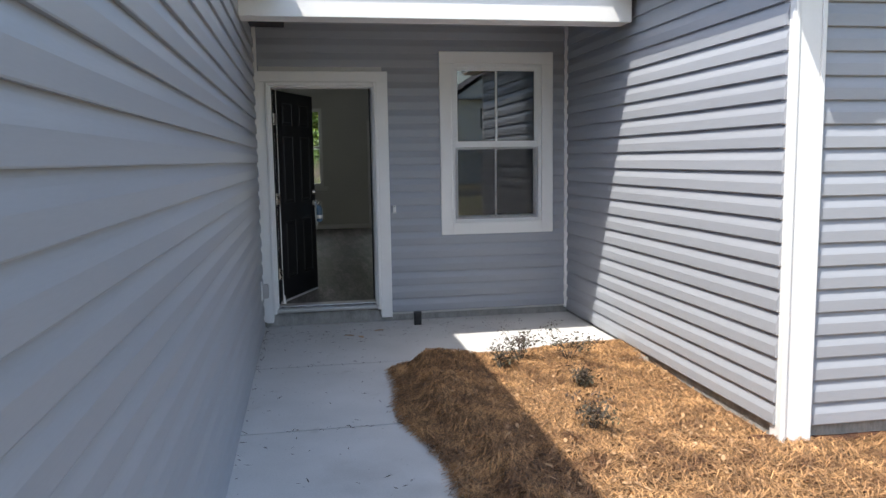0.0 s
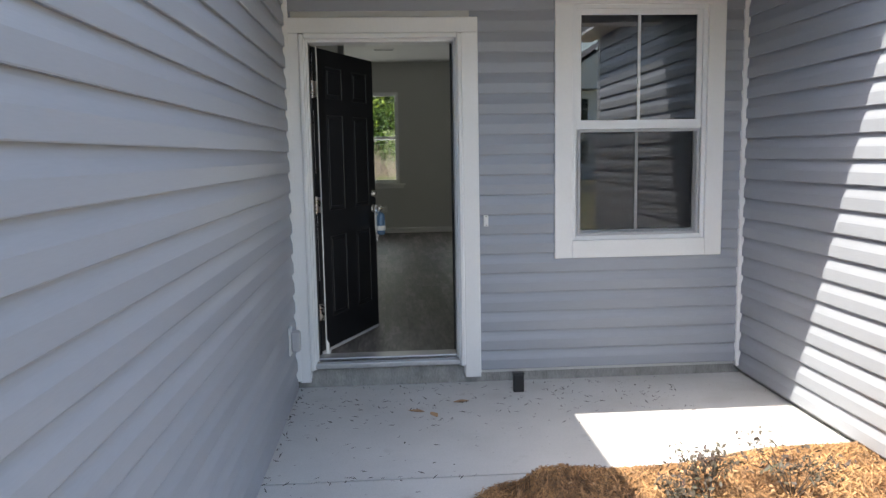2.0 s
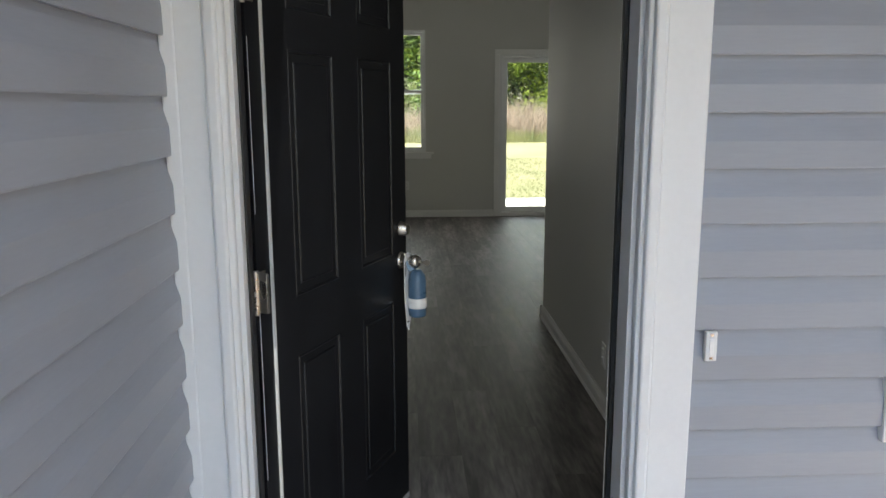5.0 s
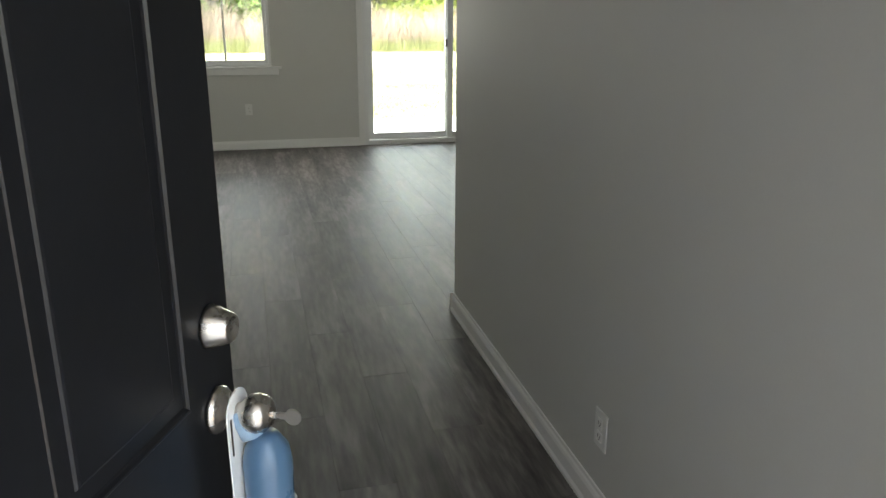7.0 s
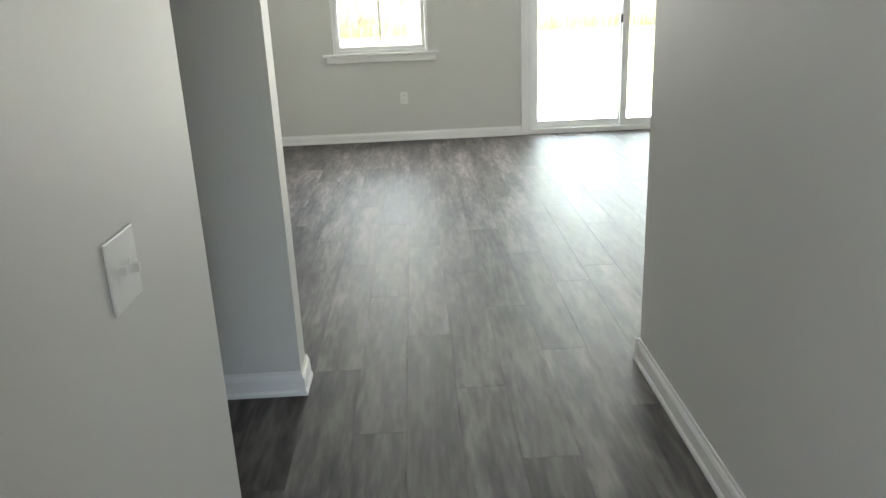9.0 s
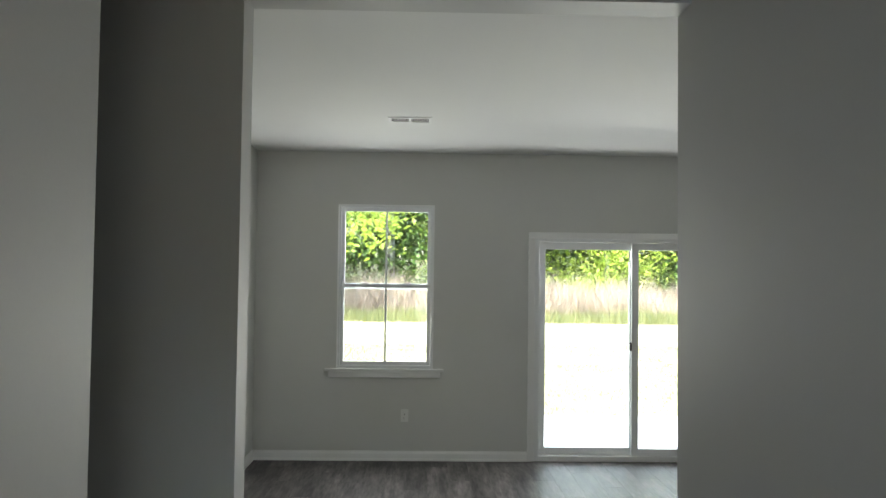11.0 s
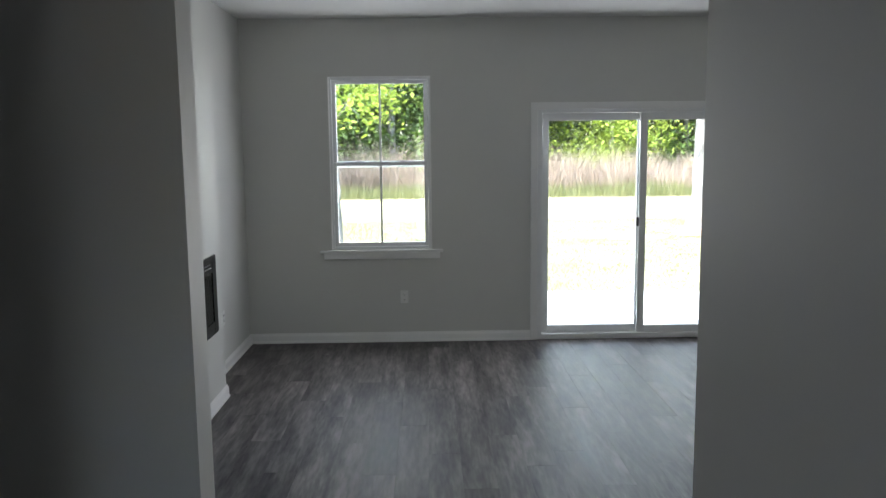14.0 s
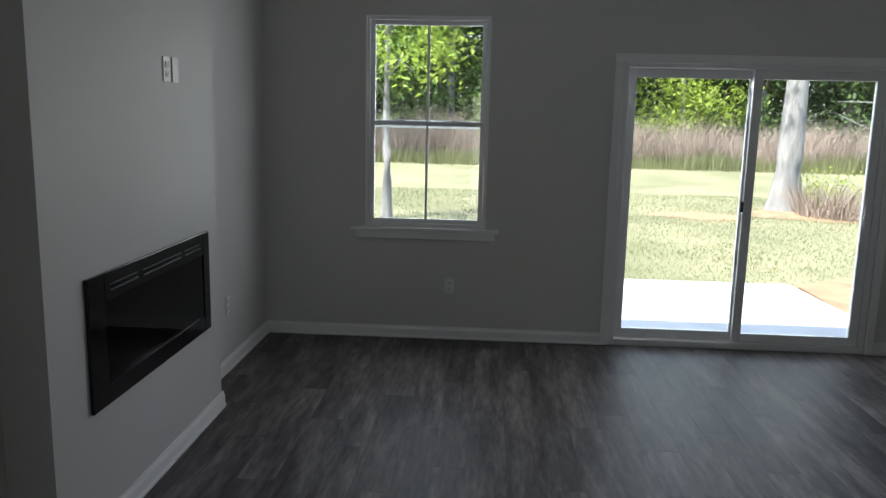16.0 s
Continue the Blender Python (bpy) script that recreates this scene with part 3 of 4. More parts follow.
lathe(g, [(0.031, 0.0), (0.031, 0.004), (0.026, 0.010), (0.013, 0.014), (0.011, 0.03), (0.018, 0.037), (0.024, 0.045), (0.0255, 0.054), (0.023, 0.064), (0.015, 0.0715), (0.004, 0.0735)], pose(0.856, -0.0005, 0.922) @ OUT)
knob = part("knob", g, M_METAL, door, "round satin nickel knob", True)
g = boxes((0.8548, 0.8572, -0.092, -0.073, 0.917, 0.926), bev=0.0005)
cyl(g, pose(0.856, -0.1, 0.921, 0, 90), 0.011, 0.011, 0.0022, 14)
part("key", g, M_METAL, knob, "nickel key left in the lock")
part("strike", boxes((0.9052, 0.9065, 0.01, 0.034, 0.885, 0.945), (0.9052, 0.9065, 0.01, 0.034, 1.012, 1.072)), M_METAL, door)
part("sweep", boxes((0.005, 0.9, -0.004, -0.0005, 0.0, 0.02)), M_GREYTRIM, door, "grey bottom weather sweep")

# blue bottle on a white hanger over the knob
DM = pose(0.012, 0.098, 0.014, 0, 0, DOOR_TURN)
hang = tagged(new("hanging_bottle"), "blue plastic bottle strapped to a white door hanger", "bottle")
hang.matrix_world = DM @ pose(0.856, -0.028, 0.922)
g = bmesh.new()
lathe(g, [(0.02, -0.2), (0.029, -0.196), (0.031, -0.185), (0.0315, -0.07), (0.028, -0.05), (0.019, -0.036), (0.014, -0.03)], pose(0.006, -0.032, 0), 20)
part("body", g, M_BLUE, hang, smooth=True)
g = bmesh.new()
lathe(g, [(0.0155, -0.034), (0.0165, -0.02), (0.0165, -0.002), (0.014, 0.004)], pose(0.0, -0.006, 0.0, -20), 16)
part("cap", g, M_CLOUDY, hang, "cloudy translucent neck", True)
g = bmesh.new()
lathe(g, [(0.033, -0.166), (0.0345, -0.164), (0.0345, -0.132), (0.033, -0.13)], pose(0.006, -0.032, 0), 20)
part("strap", g, M_TRIM, hang, "white paper band", True)
g = bmesh.new()
prof = [(0.03 * math.cos(a), 0.03 * math.sin(a)) for a in [math.pi * i / 10 for i in range(11)]] + [(-0.028, -0.14), (-0.012, -0.235), (0.006, -0.255), (0.03, -0.2)]
fr_, bk_ = [g.verts.new((x, 0.0, z)) for x, z in prof], [g.verts.new((x, 0.002, z)) for x, z in prof]
g.faces.new(fr_), g.faces.new(bk_[::-1])
for i in range(len(prof)):
    g.faces.new((fr_[i], fr_[(i + 1) % len(prof)], bk_[(i + 1) % len(prof)], bk_[i]))
part("tag", g, M_TRIM, hang, "white card hanger")
part("print", boxes((-0.012, 0.004, -0.0012, -0.0002, -0.222, -0.217)), M_DARK, hang, "dark printed bar")
part("print", boxes((-0.024, -0.021, -0.0012, -0.0002, -0.05, 0.0)), M_DARK, hang, "dark printed bars")

# ---- back wall: window, stool, slider ----
hung_window("window_2", W2, BACK + 0.11, "white double-hung vinyl window facing the back yard", 1, M_GLASS)
single("window_return", boxes((W2[0] - 0.0, W2[0] + 0.008, BACK + 0.001, BACK + 0.024, W2[2], W2[3]), (W2[1] - 0.008, W2[1], BACK + 0.001, BACK + 0.024, W2[2], W2[3]), (W2[0] + 0.008, W2[1] - 0.008, BACK + 0.001, BACK + 0.024, W2[3] - 0.008, W2[3])), M_TRIM, "white painted window reveal", "trim", "structure")
stool = thing("window_sill", "white painted window stool and apron", "window sill", kind="structure")
part("stool", boxes((W2[0] - 0.105, W2[1] + 0.1, BACK - 0.032, BACK + 0.024, W2[2] - 0.026, W2[2] - 0.001), bev=0.005), M_TRIM, stool)
part("apron", boxes((W2[0] - 0.07, W2[1] + 0.07, BACK - 0.016, BACK - 0.0005, W2[2] - 0.085, W2[2] - 0.027), bev=0.004), M_TRIM, stool)
cas = casing("trim_slider", SL[0], SL[1], 0.0, SL[3], 0.062, BACK - 0.018, BACK - 0.001, "white casing round the sliding door", bottom=False)
slider = thing("door_2", "closed white sliding glass patio door", "door", kind="structure")
part("frame", boxes((SL[0], SL[0] + 0.045, BACK, BACK + 0.12, 0.0, SL[3]), (SL[1] - 0.045, SL[1], BACK, BACK + 0.12, 0.0, SL[3]), (SL[0] + 0.045, SL[1] - 0.045, BACK, BACK + 0.12, SL[3] - 0.03, SL[3]), (SL[0] + 0.045, SL[1] - 0.045, BACK - 0.004, BACK + 0.12, 0.001, 0.05), bev=0.003), M_VINYL, slider)
xm = (SL[0] + SL[1]) / 2
for x0, x1, ya in ((SL[0] + 0.046, xm + 0.035, BACK + 0.065), (xm - 0.02, SL[1] - 0.046, BACK + 0.02)):
    pn = part("panel", ring(x0, x1, ya, ya + 0.035, 0.052, SL[3] - 0.032, 0.066), M_VINYL, slider, "white vinyl glazed panel")
    p = part("pane", boxes((x0 + 0.065, x1 - 0.065, ya + 0.015, ya + 0.021, 0.117, SL[3] - 0.097)), M_GLASS, pn, "clear glass pane")
    p.visible_shadow = False
part("latch", boxes((xm - 0.04, xm - 0.0205, BACK + 0.008, BACK + 0.035, 1.045, 1.125), bev=0.003), M_DARK, slider, "dark keeper latch")
g = bmesh.new()
for i in range(12):
    a0, a1 = math.pi * (i / 12 - 0.5), math.pi * ((i + 1) / 12 - 0.5)
    p0, p1 = Vector((-0.03 * math.cos(a0), -0.03 * math.cos(a0), 0.1 * math.sin(a0))), Vector((-0.03 * math.cos(a1), -0.03 * math.cos(a1), 0.1 * math.sin(a1)))
    q = (p1 - p0).to_track_quat("Z", "Y").to_matrix().to_4x4()
    cyl(g, Matrix.Translation(Vector((SL[1] - 0.08, BACK + 0.02, 1.05)) + (p0 + p1) / 2) @ q, 0.008, 0.008, (p1 - p0).length * 1.1, 10)
part("pull_handle", g, M_VINYL, slider, "curved white pull handle", True)

# ---- baseboards ----
BASE = [(0.0, 0.0), (0.02, 0.0), (0.02, 0.012), (0.014, 0.022), (0.0135, 0.064), (0.010, 0.075), (0.006, 0.081), (0.005, 0.092), (0.0, 0.092)]


def baseboard(name, x, y, turn, length):
    g = bmesh.new()
    extrude_profile(g, BASE, Matrix(), length)
    o = single(name, g, M_TRIM, "white moulded baseboard", "baseboard", "structure")
    o.matrix_world = pose(x, y, 0, 0, 0, turn)


baseboard("baseboard_hall_west", HALL_L, T, 0, HALL_L_END - T)
baseboard("baseboard_hall_west_end", HALL_L + 0.0205, HALL_L_END, 90, 0.14)
baseboard("baseboard_hall_east", HALL_R, OPEN_Y1, 180, OPEN_Y1 - T)
baseboard("baseboard_hall_east_end", HALL_R + 0.13, OPEN_Y1, 90, 0.1505)
baseboard("baseboard_stub", -2.9, OPEN_Y0, -90, 2.94)
baseboard("baseboard_stub_end", 0.04, OPEN_Y0 - 0.0205, 0, OPEN_Y1 - OPEN_Y0 + 0.041)
baseboard("baseboard_stub_back", 0.04, OPEN_Y1, 90, 1.07)
baseboard("baseboard_back", ROOM_L, BACK, -90, SL[0] - 0.062 - ROOM_L)
baseboard("baseboard_back_east", SL[1] + 0.062, BACK, -90, 1.0)
baseboard("baseboard_room_west", ROOM_L, OPEN_Y1, 0, BUMP0 - OPEN_Y1)
baseboard("baseboard_room_west_rear", ROOM_L, BUMP1, 0, BACK - BUMP1)
baseboard("baseboard_bump", BUMP_X, BUMP0 - 0.0205, 0, BUMP1 - BUMP0 + 0.041)
baseboard("baseboard_bump_rear", BUMP_X, BUMP1, 90, BUMP_X - ROOM_L)
baseboard("baseboard_bump_near", ROOM_L, BUMP0, -90, BUMP_X - ROOM_L)

# ---- interior things ----
fp = thing("fireplace", "black wall-mounted electric fireplace with glass front", "fireplace", (BUMP_X, 5.995, 0.53))
fy, fh = 0.635, 0.535
for strip in ((0.001, 0.016, -fy, -fy + 0.13, 0, fh), (0.001, 0.016, fy - 0.085, fy, 0, fh), (0.001, 0.016, -fy + 0.13, fy - 0.085, 0, 0.085), (0.001, 0.016, -fy + 0.13, fy - 0.085, fh - 0.115, fh)):
    part("surround", boxes(strip, bev=0.003), M_BLACKG, fp, "glossy black surround")
part("firebox", boxes((-0.15, -0.145, -0.55, 0.55, 0.03, fh - 0.05), (-0.145, 0.0005, -0.56, -0.55, 0.03, fh - 0.05), (-0.145, 0.0005, 0.55, 0.56, 0.03, fh - 0.05), (-0.145, 0.0005, -0.55, 0.55, 0.03, 0.086), (-0.145, 0.0005, -0.55, 0.55, fh - 0.06, fh - 0.05)), M_BLACK, fp)
p = part("glass_front", boxes((0.006, 0.011, -0.51, 0.555, 0.07, fh - 0.11)), M_GLASS, fp, "dark glass front")
p.visible_shadow = False
for a, b in ((-0.47, -0.22), (-0.17, 0.25), (0.29, 0.5)):
    part("vent_slot", boxes((0.0162, 0.020, a, b, fh - 0.08, fh - 0.072), (0.0162, 0.018, a, b, fh - 0.056, fh - 0.05), bev=0.001), M_BLACK, fp, "louvred heater slot")
rnd = random.Random(4)
g = bmesh.new()
for i in range(150):
    s = rnd.uniform(0.009, 0.024)
    bmesh.ops.create_icosphere(g, subdivisions=1, radius=s, matrix=Matrix.Translation((rnd.uniform(-0.08, -0.025), rnd.uniform(-0.49, 0.53), 0.086 + s * 0.7 + rnd.uniform(0, 0.035))) @ Euler((rnd.random() * 3, rnd.random() * 3, 0)).to_matrix().to_4x4() @ Matrix.Diagonal((1, rnd.uniform(0.6, 1.4), 0.8, 1)))
tagged(part("crystals", g, M_CRYSTAL, fp, "clear glass ember crystals"), kind="stuff")


def wall_plate(name, label, m, kind="outlet"):
    """A plate on a wall: local x out of the wall, y across, z up."""
    t = thing(name, label, kind)
    t.matrix_world = m
    part("plate", boxes((0.0005, 0.006, -0.036, 0.036, -0.058, 0.058), bev=0.002), M_PLATE, t)
    if kind == "outlet":
        for z in (-0.021, 0.021):
            s = part("socket", boxes((0.0062, 0.0085, -0.016, 0.016, z - 0.014, z + 0.014), bev=0.003), M_PLATE, t)
            part("slots", boxes((0.0086, 0.0089, -0.008, -0.0055, z - 0.004, z + 0.006), (0.0086, 0.0089, 0.0055, 0.008, z - 0.004, z + 0.006), (0.0086, 0.0089, -0.002, 0.002, z - 0.011, z - 0.0065)), M_DARK, s, "dark outlet slots")
    elif kind == "switch":
        part("toggle", boxes((0.006, 0.02, -0.005, 0.005, -0.002, 0.014), (0.006, 0.0075, -0.008, 0.008, -0.014, 0.014), bev=0.0015), M_PLATE, t)
    for z in ((-0.048, 0.048) if kind != "outlet" else (0.0,)):
        g = bmesh.new()
        cyl(g, pose(0.0065, 0, z, 0, 90), 0.003, 0.003, 0.0012, 10)
        part("screw", g, M_PLATE, t)


wall_plate("duplex_outlet", "white duplex outlet low on the hall wall", pose(HALL_R, 1.74, 0.28, 0, 0, 180))
wall_plate("duplex_outlet", "white duplex outlet below the back window", pose(0.39, BACK, 0.42, 0, 0, -90))
wall_plate("duplex_outlet", "white duplex outlet on the side wall", pose(ROOM_L, 7.46, 0.44))
wall_plate("duplex_outlet", "white duplex outlet above the fireplace", pose(BUMP_X, 6.19, 1.885))
wall_plate("media_plate", "blank white media plate above the fireplace", pose(BUMP_X, 6.29, 1.885), "switch plate")
sw = thing("light_switch", "white double light switch plate in the hall", "switch")
sw.matrix_world = pose(HALL_L, 1.87, 1.0)
part("plate", boxes((0.0005, 0.006, -0.058, 0.058, -0.058, 0.058), bev=0.002), M_PLATE, sw)
for y in (-0.024, 0.024):
    part("toggle", boxes((0.0062, 0.0075, y - 0.008, y + 0.008, -0.014, 0.014), (0.0076, 0.02, y - 0.005, y + 0.005, -0.001 if y < 0 else -0.013, 0.013 if y < 0 else 0.001), bev=0.001), M_PLATE, sw)
vent = thing("ceiling_vent", "white slotted ceiling air register", "vent", (0.44, 6.8, CEIL))
part("frame", ring(-0.16, 0.16, -0.09, 0.09, -0.008, -0.0005, 0.02, 0.002) if False else boxes((-0.16, 0.16, -0.09, -0.07, -0.008, -0.0005), (-0.16, 0.16, 0.07, 0.09, -0.008, -0.0005), (-0.16, -0.14, -0.07, 0.07, -0.008, -0.0005), (0.14, 0.16, -0.07, 0.07, -0.008, -0.0005), (-0.01, 0.01, -0.07, 0.07, -0.008, -0.0005)), M_TRIM, vent)
# flat dark sheet in place of a duct: its colour gives the slots' shade
part("backing", boxes((-0.139, 0.139, -0.069, 0.069, -0.002, -0.0006)), M_DARK, vent, "dark sheet for the shade behind the slats")
for i in range(22):
    x = -0.132 + i * 0.01257
    if abs(x) > 0.012:
        s = part("slat", boxes((-0.0022, 0.0022, -0.069, 0.069, -0.0006, 0.0006)), M_TRIM, vent)
        s.matrix_basis = pose(x, 0, -0.005, 0, 35, 0)

# ---- porch things ----
bell = thing("doorbell", "slim white doorbell button beside the entrance", "doorbell", (1.112, -0.018, 0.90))
part("body", boxes((-0.0145, 0.0145, -0.016, 0.0, -0.037, 0.037), bev=0.003), M_PLATE, bell)
part("button", boxes((-0.006, 0.006, -0.019, -0.0162, -0.02, 0.02), bev=0.002), M_TRIM, bell)
for z in (0.026, -0.032):
    part("screw", boxes((-0.004, 0.004, -0.0172, -0.0162, z, z + 0.006)), M_METAL, bell)
solar = thing("utility_stub", "small black plastic box standing on the porch", "box", (1.285, -0.235, PORCH))
part("body", boxes((-0.034, 0.034, -0.022, 0.022, 0.0, 0.115), bev=0.006), M_BLACK, solar)
part("lid", boxes((-0.037, 0.037, -0.025, 0.025, 0.1152, 0.126), bev=0.004), M_BLACK, solar)
ocov = thing("outdoor_outlet", "grey weatherproof outlet cover on the siding", "outlet", (WING_L + 0.018, -0.34, 0.22))
part("plate", boxes((0.0, 0.012, -0.05, 0.05, -0.085, 0.085), bev=0.004), M_TRIM, ocov, "white mounting block")
part("cover", boxes((0.0122, 0.065, -0.037, 0.037, -0.065, 0.06), bev=0.012), M_GREYTRIM, ocov, "grey bubble cover")
rnd = random.Random(8)
g = bmesh.new()
for i in range(560):
    x, y = rnd.uniform(-0.1, 2.3), -abs(rnd.gauss(0.35, 0.3)) - 0.03
    if y < -1.2:
        continue
    if i % 4 == 0:
        x, y = (WING_L + 0.03 + abs(rnd.gauss(0, 0.02)), -7 * rnd.random() ** 1.5) if i % 8 else (rnd.uniform(-0.1, 1.0), rnd.choice((-1.5, -2.92, -4.34)) + rnd.gauss(0, 0.02))
    elif i % 4 == 1:
        x, y = rnd.uniform(-0.1, 0.95), -6.5 * rnd.random()
    a, l, w = rnd.random() * 6.3, rnd.uniform(0.008, 0.03), rnd.uniform(0.002, 0.005)
    m = pose(x, y, PORCH + 0.003, rnd.uniform(-12, 12), rnd.uniform(-12, 12), math.degrees(a))
    vs = [g.verts.new(m @ Vector(p)) for p in ((-l, 0, 0), (0, -w, 0.001), (l, 0, 0.002), (0, w, 0.001))]
    g.faces.new(vs)
single("leaf_litter", g, M_DARK, "scattered dark leaf bits on the porch slab", "debris", "stuff")
g = bmesh.new()
lf = [(0, -0.05), (0.016, -0.028), (0.022, 0.0), (0.013, 0.03), (0, 0.052), (-0.012, 0.03), (-0.021, 0.002), (-0.015, -0.03)]
top, bot = [g.verts.new((x, y, 0.004 + 9 * x * x)) for x, y in lf], [g.verts.new((x, y, 0.0025 + 9 * x * x)) for x, y in lf]
g.faces.new(top), g.faces.new(bot[::-1])
for i in range(8):
    g.faces.new((bot[i], bot[(i + 1) % 8], top[(i + 1) % 8], top[i]))
leaf = single("fallen_leaf", g, M_DEADLEAF, "curled brown fallen leaf on the porch", "leaf", group="fallen leaves")
leaf.matrix_world = pose(0.62, -0.55, PORCH, 0, 0, 70)
for x, y, a in ((0.72, -0.62, 20), (0.9, -0.4, 100)):
    copy_thing(leaf, pose(x, y, PORCH, 0, 0, a))

# ---- planting bed ----
def bed_left(y):
    return 0.99 + 0.08 * math.sin((y + 1.5) * 1.6) + 0.03 * math.sin(y * 5) + 0.3 * math.exp(-((min(y, -1.5) + 1.5) / 0.16) ** 2)


def far_edge(x):
    return -1.68 + 0.17 * min(1.9, max(0, x - 1.0)) + 0.025 * math.sin(x * 6)


def bed_z(x, y):
    edge = min(x - bed_left(y), far_edge(x) - y, 3.4 - x + (8 if y < WING_R_END else 0))
    up = min(1.0, max(0.0, edge / 0.16)) ** 0.6
    return -0.24 + 0.15 * up + 0.015 * math.exp(-((x - bed_left(y) - 0.22) / 0.16) ** 2) * up - 0.08 * max(0, min(x, 3.2) - 1.3) - 0.012 * max(0, -1.5 - y) + 0.03 * noise.noise(Vector((x * 2.2, y * 2.2, 0))) * up + 0.012 * noise.noise(Vector((x * 9, y * 9, 3)))


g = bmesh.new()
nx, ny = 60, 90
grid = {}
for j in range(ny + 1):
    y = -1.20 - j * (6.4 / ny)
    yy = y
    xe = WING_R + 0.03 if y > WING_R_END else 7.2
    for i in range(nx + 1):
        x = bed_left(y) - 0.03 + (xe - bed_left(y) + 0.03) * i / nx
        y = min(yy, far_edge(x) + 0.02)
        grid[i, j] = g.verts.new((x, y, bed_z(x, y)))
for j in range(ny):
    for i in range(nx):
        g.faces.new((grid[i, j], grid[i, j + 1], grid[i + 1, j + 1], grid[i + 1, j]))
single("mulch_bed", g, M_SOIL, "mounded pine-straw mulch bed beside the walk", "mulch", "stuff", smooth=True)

rnd = random.Random(11)
verts, faces = [], []
for i in range(95000):
    y = -1.2 - 5.2 * rnd.random() ** 1.25
    xl = bed_left(y)
    xe = WING_R - 0.01 if y > WING_R_END else 4.6
    x = xl + (rnd.random() ** (1.0 if rnd.random() < 0.6 else 2.2)) * (xe - xl) - rnd.uniform(0, 0.085)
    y = min(y, far_edge(x) - 0.02 * rnd.random())
    a = rnd.random() * 2 * math.pi
    l = rnd.uniform(0.08, 0.18)
    w = rnd.uniform(0.0012, 0.0026)
    d, n = Vector((math.cos(a), math.sin(a), 0)), Vector((-math.sin(a), math.cos(a), 0))
    bend = rnd.uniform(-0.03, 0.03)
    lift = rnd.uniform(0.005, 0.04)
    b0 = len(verts)
    for k in (-0.5, 0.0, 0.5):
        p = Vector((x, y, 0)) + d * (k * l) + n * (bend * (1 - 4 * k * k))
        px = min(p.x, WING_R + 0.005) if p.y > WING_R_END else p.x
        z = max(PORCH + 0.004 if (p.x < 1.28 or p.y > -1.85) else -1, bed_z(p.x, p.y)) + lift * (1 - 3.4 * k * k) + 0.003
        for s in (-1, 1):
            verts.append((px + n.x * w * s, p.y + n.y * w * s, z))
    faces += [(b0, b0 + 1, b0 + 3, b0 + 2), (b0 + 2, b0 + 3, b0 + 5, b0 + 4)]
me = bpy.data.meshes.new("pine_straw")
me.from_pydata(verts, [], faces)
me.materials.append(M_STRAW)
tagged(new("pine_straw", me), "loose orange-brown pine needles over the bed", "pine straw", "", "stuff")
verts, faces = [], []
for i in range(420):
    y = -1.3 - 3.4 * rnd.random()
    x = rnd.uniform(bed_left(y) + 0.2, WING_R - 0.05)
    a, l, w = rnd.random() * 6.3, rnd.uniform(0.01, 0.03), rnd.uniform(0.006, 0.012)
    m = pose(x, y, bed_z(x, y) + 0.03, rnd.uniform(-30, 30), rnd.uniform(-30, 30), math.degrees(a))
    b0 = len(verts)
    for p in ((-l, 0, 0), (-0.3 * l, -w, 0.003), (0.5 * l, -w * 0.8, 0.002), (l, 0, 0), (0.4 * l, w, 0.003), (-0.4 * l, w * 0.9, 0.001)):
        verts.append(tuple(m @ Vector(p)))
    faces.append(tuple(range(b0, b0 + 6)))
me = bpy.data.meshes.new("dry_leaves")
me.from_pydata(verts, [], faces)
me.materials.append(M_DEADLEAF)
tagged(new("dry_leaves", me), "dry tan leaves scattered over the mulch", "leaves", "", "stuff")


def limb(g, pts, r0, r1, seg=7, radii=None):
    """A tapered branch along a line of points."""
    rings = []
    for k, p in enumerate(pts):
        d = (pts[min(k + 1, len(pts) - 1)] - pts[max(k - 1, 0)]).normalized()
        q = d.to_track_quat("Z", "Y").to_matrix()
        r = radii[k] if radii else r0 + (r1 - r0) * k / (len(pts) - 1)
        rings.append([g.verts.new(p + q @ Vector((r * math.cos(2 * math.pi * i / seg), r * math.sin(2 * math.pi * i / seg), 0))) for i in range(seg)])
    for a, b in zip(rings, rings[1:]):
        for i in range(seg):
            g.faces.new((a[i], a[(i + 1) % seg], b[(i + 1) % seg], b[i]))
    g.faces.new(rings[0][::-1]), g.faces.new(rings[-1])


def leaves_mesh(name, centres, material, rnd_, per, spread, size):
    verts, faces = [], []
    for c in centres:
        for i in range(per):
            o = Vector((rnd_.gauss(0, 1), rnd_.gauss(0, 1), rnd_.gauss(0, 0.75))) * spread
            m = Matrix.Translation(c + o) @ Euler((rnd_.uniform(-1, 1), rnd_.uniform(-1, 1), rnd_.uniform(0, 6.3))).to_matrix().to_4x4()
            s = size * rnd_.uniform(0.6, 1.3)
            b0 = len(verts)
            for p in ((-s, 0, 0), (0, -s * 0.45, s * 0.12), (s, 0, 0), (0, s * 0.45, s * 0.12)):
                verts.append(tuple(m @ Vector(p)))
            faces.append((b0, b0 + 1, b0 + 2, b0 + 3))
    me_ = bpy.data.meshes.new(name)
    me_.from_pydata(verts, [], faces)
    me_.materials.append(material)
    return me_


